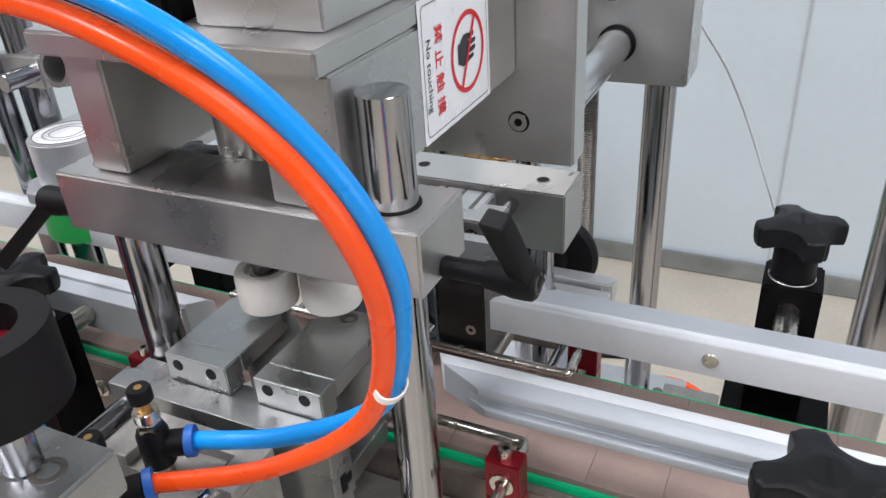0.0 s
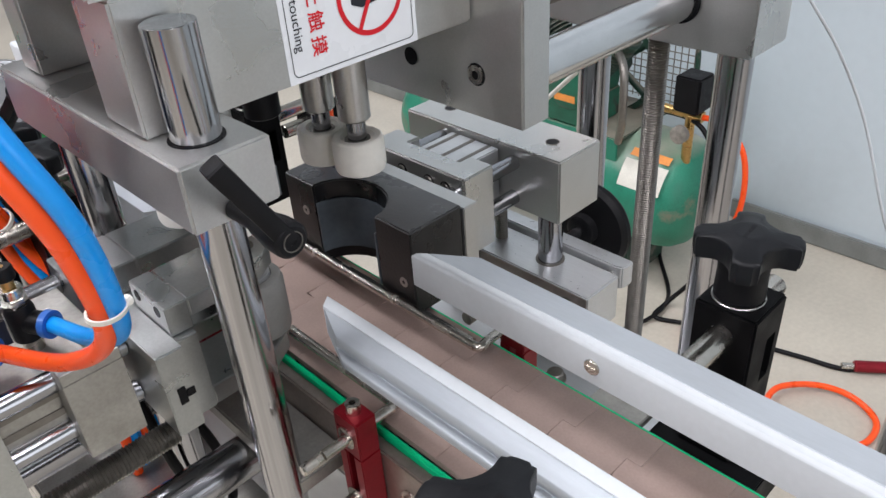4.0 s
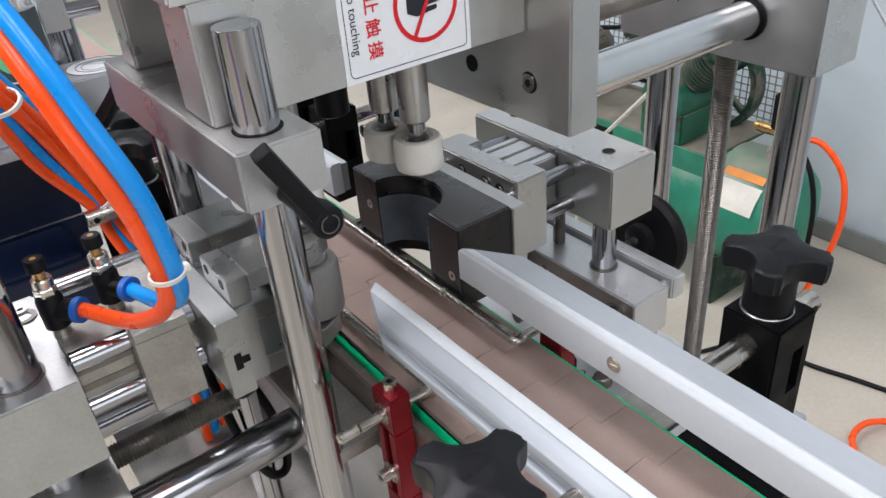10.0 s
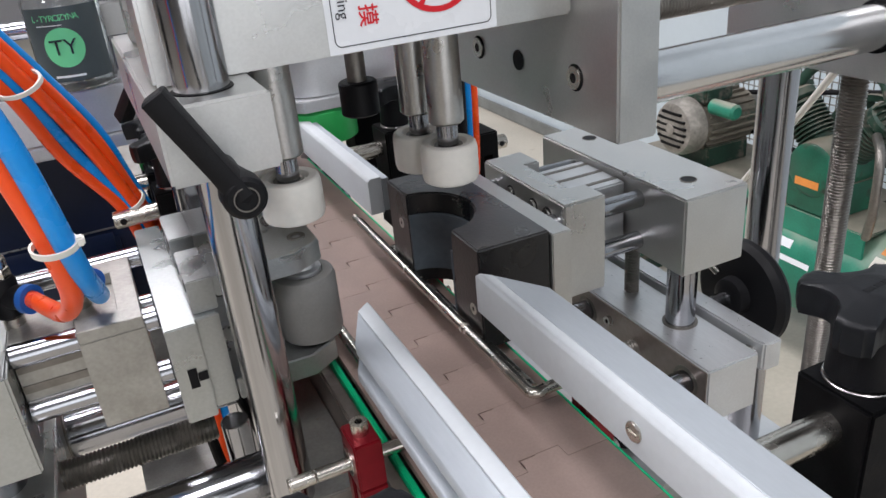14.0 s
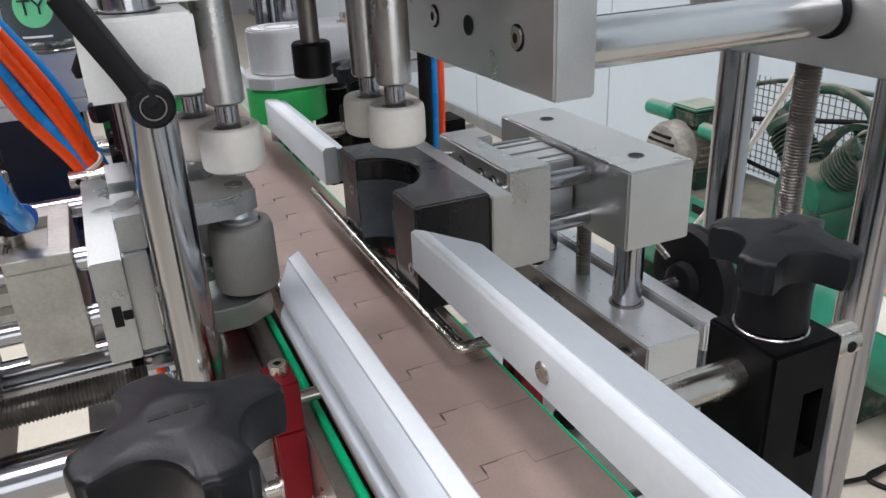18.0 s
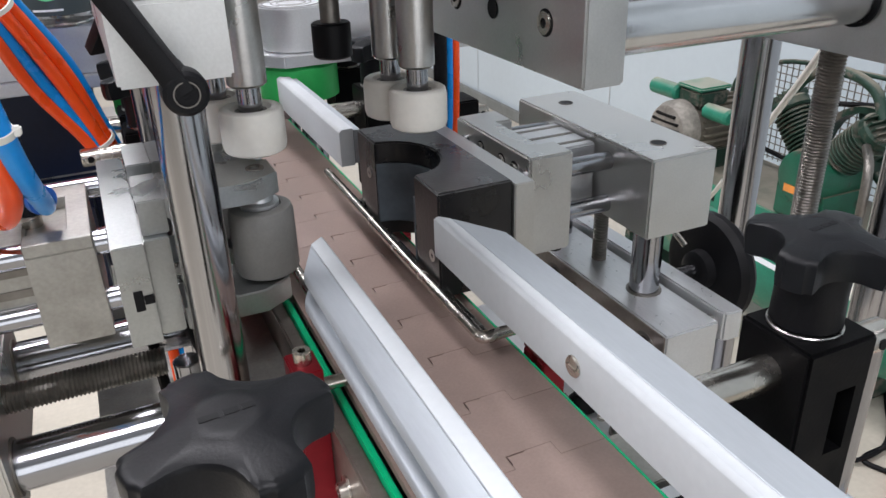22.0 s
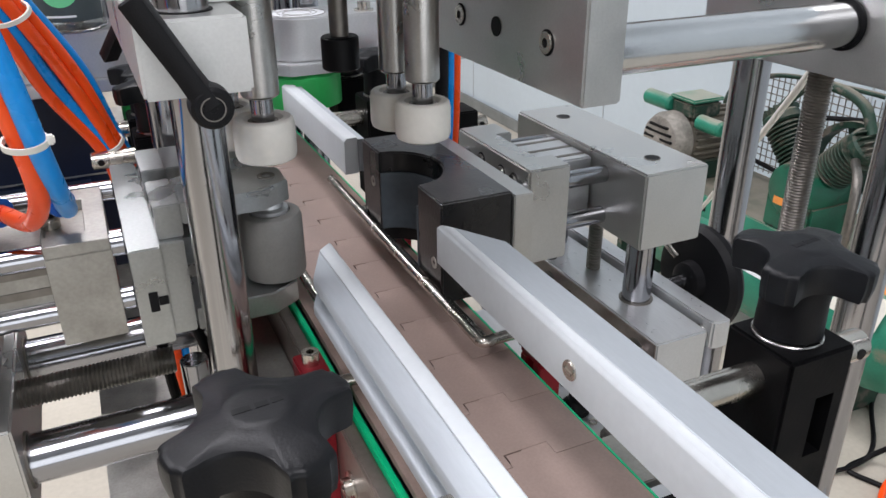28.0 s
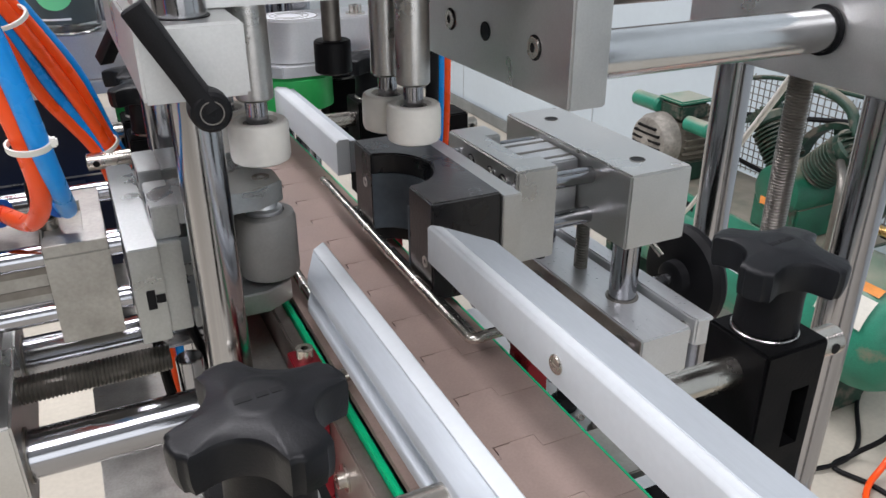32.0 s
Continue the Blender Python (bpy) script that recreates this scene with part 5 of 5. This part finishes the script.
for s in (-1, 1):
    d = Vector((0, s * math.sin(radians(42)), math.cos(radians(42))))
    c0 = Vector((px, py, pz))
    cy_ = part("cylinder", rod(c0 + d * 0.05, c0 + d * 0.150, 0.030, 0.002), GREEN_CAST, pu)
    for k in range(9):
        part("fin", rod(c0 + d * (0.066 + k * 0.0092), c0 + d * (0.0690 + k * 0.0092), 0.043, 0.0006, 28), GREEN_CAST, cy_)
    part("cylinder_head", rod(c0 + d * 0.1505, c0 + d * 0.175, 0.040, 0.005, 28), GREEN_CAST, cy_)
    part("head_fin", joined(*[moved(box(-0.036, 0.036, -0.003 + k * 0.013, 0.0 + k * 0.013, 0, 0.013, 0.0005), along(c0 + d * 0.1752, c0 + d)[0] @ Matrix.Translation((0, -0.026, 0))) for k in range(5)]), GREEN_CAST, cy_)
part("intake_pipe", hose([(px + 0.0, py - 0.115, pz + 0.145), (px + 0.01, py - 0.075, pz + 0.195), (px + 0.01, py, pz + 0.215), (px + 0.01, py + 0.075, pz + 0.195), (px + 0.0, py + 0.115, pz + 0.145)], 0.011, 8, 14), GREEN_CAST, pu)
part("discharge_pipe", hose([(px - 0.04, py - 0.12, pz + 0.10), (px - 0.09, py - 0.17, pz + 0.08), (px - 0.10, py - 0.18, pz - 0.02), (px - 0.08, py - 0.16, pz - 0.09)], 0.009, 8, 12), THREAD, pu)
fw = part("flywheel", pipe((px + 0.115, py, pz), (px + 0.155, py, pz), 0.125, 0.014, 48), GREEN_CAST, comp)
for k in range(5):
    a = 2 * math.pi * k / 5
    part("spoke", rod((px + 0.135, py, pz), (px + 0.135, py + 0.113 * math.cos(a), pz + 0.113 * math.sin(a)), 0.009), GREEN_CAST, fw)
part("hub", rod((px + 0.108, py, pz), (px + 0.16, py, pz), 0.032), GREEN_CAST, fw)
part("motor_pulley", rod((px + 0.115, my, mz), (px + 0.155, my, mz), 0.045), THREAD, comp)
part("drive_belt", hose([(px + 0.135, py, pz + 0.127), (px + 0.135, (py + my) / 2, pz + 0.09), (px + 0.135, my, mz + 0.047)], 0.006, 6, 8), CABLE_HOLE_BLACK, comp)
part("drive_belt", hose([(px + 0.135, py, pz - 0.152 + 0.085), (px + 0.135, (py + my) / 2, pz - 0.06), (px + 0.135, my, mz - 0.047)], 0.006, 6, 8), CABLE_HOLE_BLACK, comp)
# wire guard behind the belt
gx = px + 0.185
wires = []
for k in range(36):
    y = 0.60 + k * 0.018
    wires.append(rod((gx, y, 0.405), (gx, y, 0.66), 0.0015, 0, 5))
for k in range(14):
    z = 0.41 + k * 0.018
    wires.append(rod((gx + 0.003, 0.60, z), (gx + 0.003, 1.24, z), 0.0015, 0, 5))
gd = part("belt_guard", joined(*wires), THREAD, comp, "dark wire mesh belt guard")
part("guard_frame", hose([(gx, 0.595, 0.405), (gx, 0.595, 0.56), (gx, 0.64, 0.65), (gx, 0.75, 0.67), (gx, 0.9, 0.67), (gx, 1.1, 0.655), (gx, 1.245, 0.58), (gx, 1.245, 0.405)], 0.006, 6, 10), GREEN_CAST, gd)
# fittings at the tank's end
PS = 0.500
pg = part("pressure_switch", box(TX - 0.075, TX - 0.015, PS - 0.03, PS + 0.03, 0.492, 0.572, 0.004), BLACK, comp)
part("riser", rod((TX - 0.045, PS, 0.35), (TX - 0.045, PS, 0.493), 0.011), BRASS, pg)
part("gauge", lathe((TX - 0.076, PS, 0.447), (TX - 1, PS, 0.447), [(0.018, 0), (0.020, 0.002), (0.020, 0.016), (0.017, 0.017)], 28), DUSTY, pg)
part("manifold", rod((TX - 0.045, 0.500, 0.480), (TX - 0.045, 0.58, 0.480), 0.010), BRASS, pg)
part("coupling", rod((TX - 0.045, 0.470, 0.480), (TX - 0.045, 0.500, 0.480), 0.013, 0.001, 6), BRASS, pg)
ah = thing("orange_hose", "orange air hose running from the compressor to the floor", "air hose", "air hoses")
part("tube", hose([(TX - 0.045, 0.475, 0.480), (1.26, 0.425, 0.477), (1.265, 0.375, 0.42), (1.27, 0.362, 0.32), (1.27, 0.377, 0.22), (1.25, 0.40, 0.12), (1.20, 0.408, 0.035), (1.13, 0.385, 0.009), (1.02, 0.285, 0.008), (0.98, 0.22, 0.008), (0.972, 0.133, 0.008), (0.98, 0.08, 0.008),
                   (1.01, 0.0, 0.008), (1.06, -0.045, 0.008), (1.13, -0.04, 0.009), (1.165, 0.02, 0.012), (1.15, 0.085, 0.016), (1.09, 0.138, 0.022), (1.03, 0.14, 0.024), (0.985, 0.11, 0.024), (0.93, 0.06, 0.012), (0.88, -0.05, 0.008), (0.80, -0.2, 0.008)], 0.0065, 7, 12), ORANGE, ah)
bc = thing("black_cable", "black mains cable lying on the concrete floor", "cable", "floor cables")
part("core", hose([(1.30, 0.60, 0.45), (1.25, 0.49, 0.47), (1.23, 0.435, 0.44), (1.225, 0.405, 0.36), (1.23, 0.405, 0.24), (1.23, 0.425, 0.10), (1.20, 0.47, 0.02), (1.14, 0.47, 0.007), (1.165, 0.40, 0.006), (1.18, 0.31, 0.006), (1.203, 0.235, 0.006), (1.225, 0.15, 0.006), (1.245, 0.07, 0.006), (1.30, -0.01, 0.006), (1.36, -0.2, 0.006), (1.5, -0.5, 0.006)], 0.0055, 8, 10), CABLE_HOLE_BLACK, bc)
bc2 = thing("black_cable", "black mains cable lying on the concrete floor", "cable", "floor cables")
part("core", hose([(0.95, 0.55, 0.006), (1.05, 0.50, 0.006), (1.15, 0.47, 0.012), (1.25, 0.50, 0.006), (1.40, 0.62, 0.006), (1.55, 0.66, 0.006)], 0.005, 8, 10), CABLE_HOLE_BLACK, bc2)
rp = thing("red_plug", "red hose coupling lying on the concrete floor", "coupling")
part("grip", rod((1.255, 0.055, 0.016), (1.30, -0.005, 0.016), 0.013, 0.003), RED, rp)
part("tip", rod((1.2405, 0.0745, 0.016), (1.255, 0.055, 0.016), 0.007), NICKEL, rp)
# machine bed below the slides
bed = thing("machine_bed", "grey steel machine bed below the conveyor", "machine bed")
part("cabinet", box(-0.1650, 0.0600, 0.075, 1.30, 0.0, 0.700, 0.003), STEEL, bed)
part("top_plate", box(-0.1680, 0.0630, 0.072, 1.303, 0.7002, 0.712, 0.002), ALU_DULL, bed)
part("stay", rod((-0.100, 0.095, 0.712), (-0.100, 0.095, 0.86), 0.008), CHROME, bed)
lc = thing("looped_cable", "black cable looped below the roller clamp", "cable")
part("core", hose([(-0.118, 0.13, 0.91), (-0.116, 0.105, 0.88), (-0.112, 0.09, 0.83), (-0.10, 0.085, 0.79), (-0.085, 0.09, 0.785), (-0.083, 0.10, 0.82), (-0.095, 0.12, 0.87)], 0.0032, 8, 10), CABLE_HOLE_BLACK, lc)

# ---- dial handwheel on the near slide ----
dial = thing("dial_handwheel", "black handwheel with a red dial face above the near slide", "handwheel")
DX, DY, DZ = -0.2190, 0.0650, 1.0600
part("rim", pipe((DX, DY, DZ - 0.004), (DX, DY, DZ + 0.022), 0.0222, 0.0085, 48), BLACK, dial)
part("dial_face", rod((DX, DY, DZ + 0.002), (DX, DY, DZ + 0.012), 0.0143, 0.0005), RED, dial, "dark red dial face")
part("centre_cap", rod((DX, DY, DZ + 0.0121), (DX, DY, DZ + 0.0165), 0.0060, 0.001), POM, dial, "white centre cap")
part("spindle", rod((DX, DY, 1.0302), (DX, DY, DZ + 0.0019), 0.0060), CHROME, dial)
# dark ring on the carriage top in place of a shaded counterbore
part("counterbore_shade", pipe((-0.1985, 0.120, 0.9561), (-0.1985, 0.120, 0.9567), 0.0075, 0.0030), THREAD, frame_b)

# ---- water drops on the far slide ----
rng = random.Random(4)
bm = bmesh.new()
for k in range(60):
    if k % 3:
        c = Vector((rng.uniform(0.142, 0.172), rng.uniform(-0.024, 0.145), 0.8747))
    else:
        c = Vector((rng.uniform(0.180, 0.189), rng.uniform(-0.024, 0.145), 0.8787))
    r = rng.uniform(0.0004, 0.0011)
    ret = bmesh.ops.create_uvsphere(bm, u_segments=8, v_segments=5, radius=r)
    for v in ret["verts"]:
        v.co = Vector((v.co.x, v.co.y, v.co.z * 0.4)) + c
tagged(part("water_drops", bm, GLASS), "small water drops on the aluminium slide block", "water drops", kind="stuff")
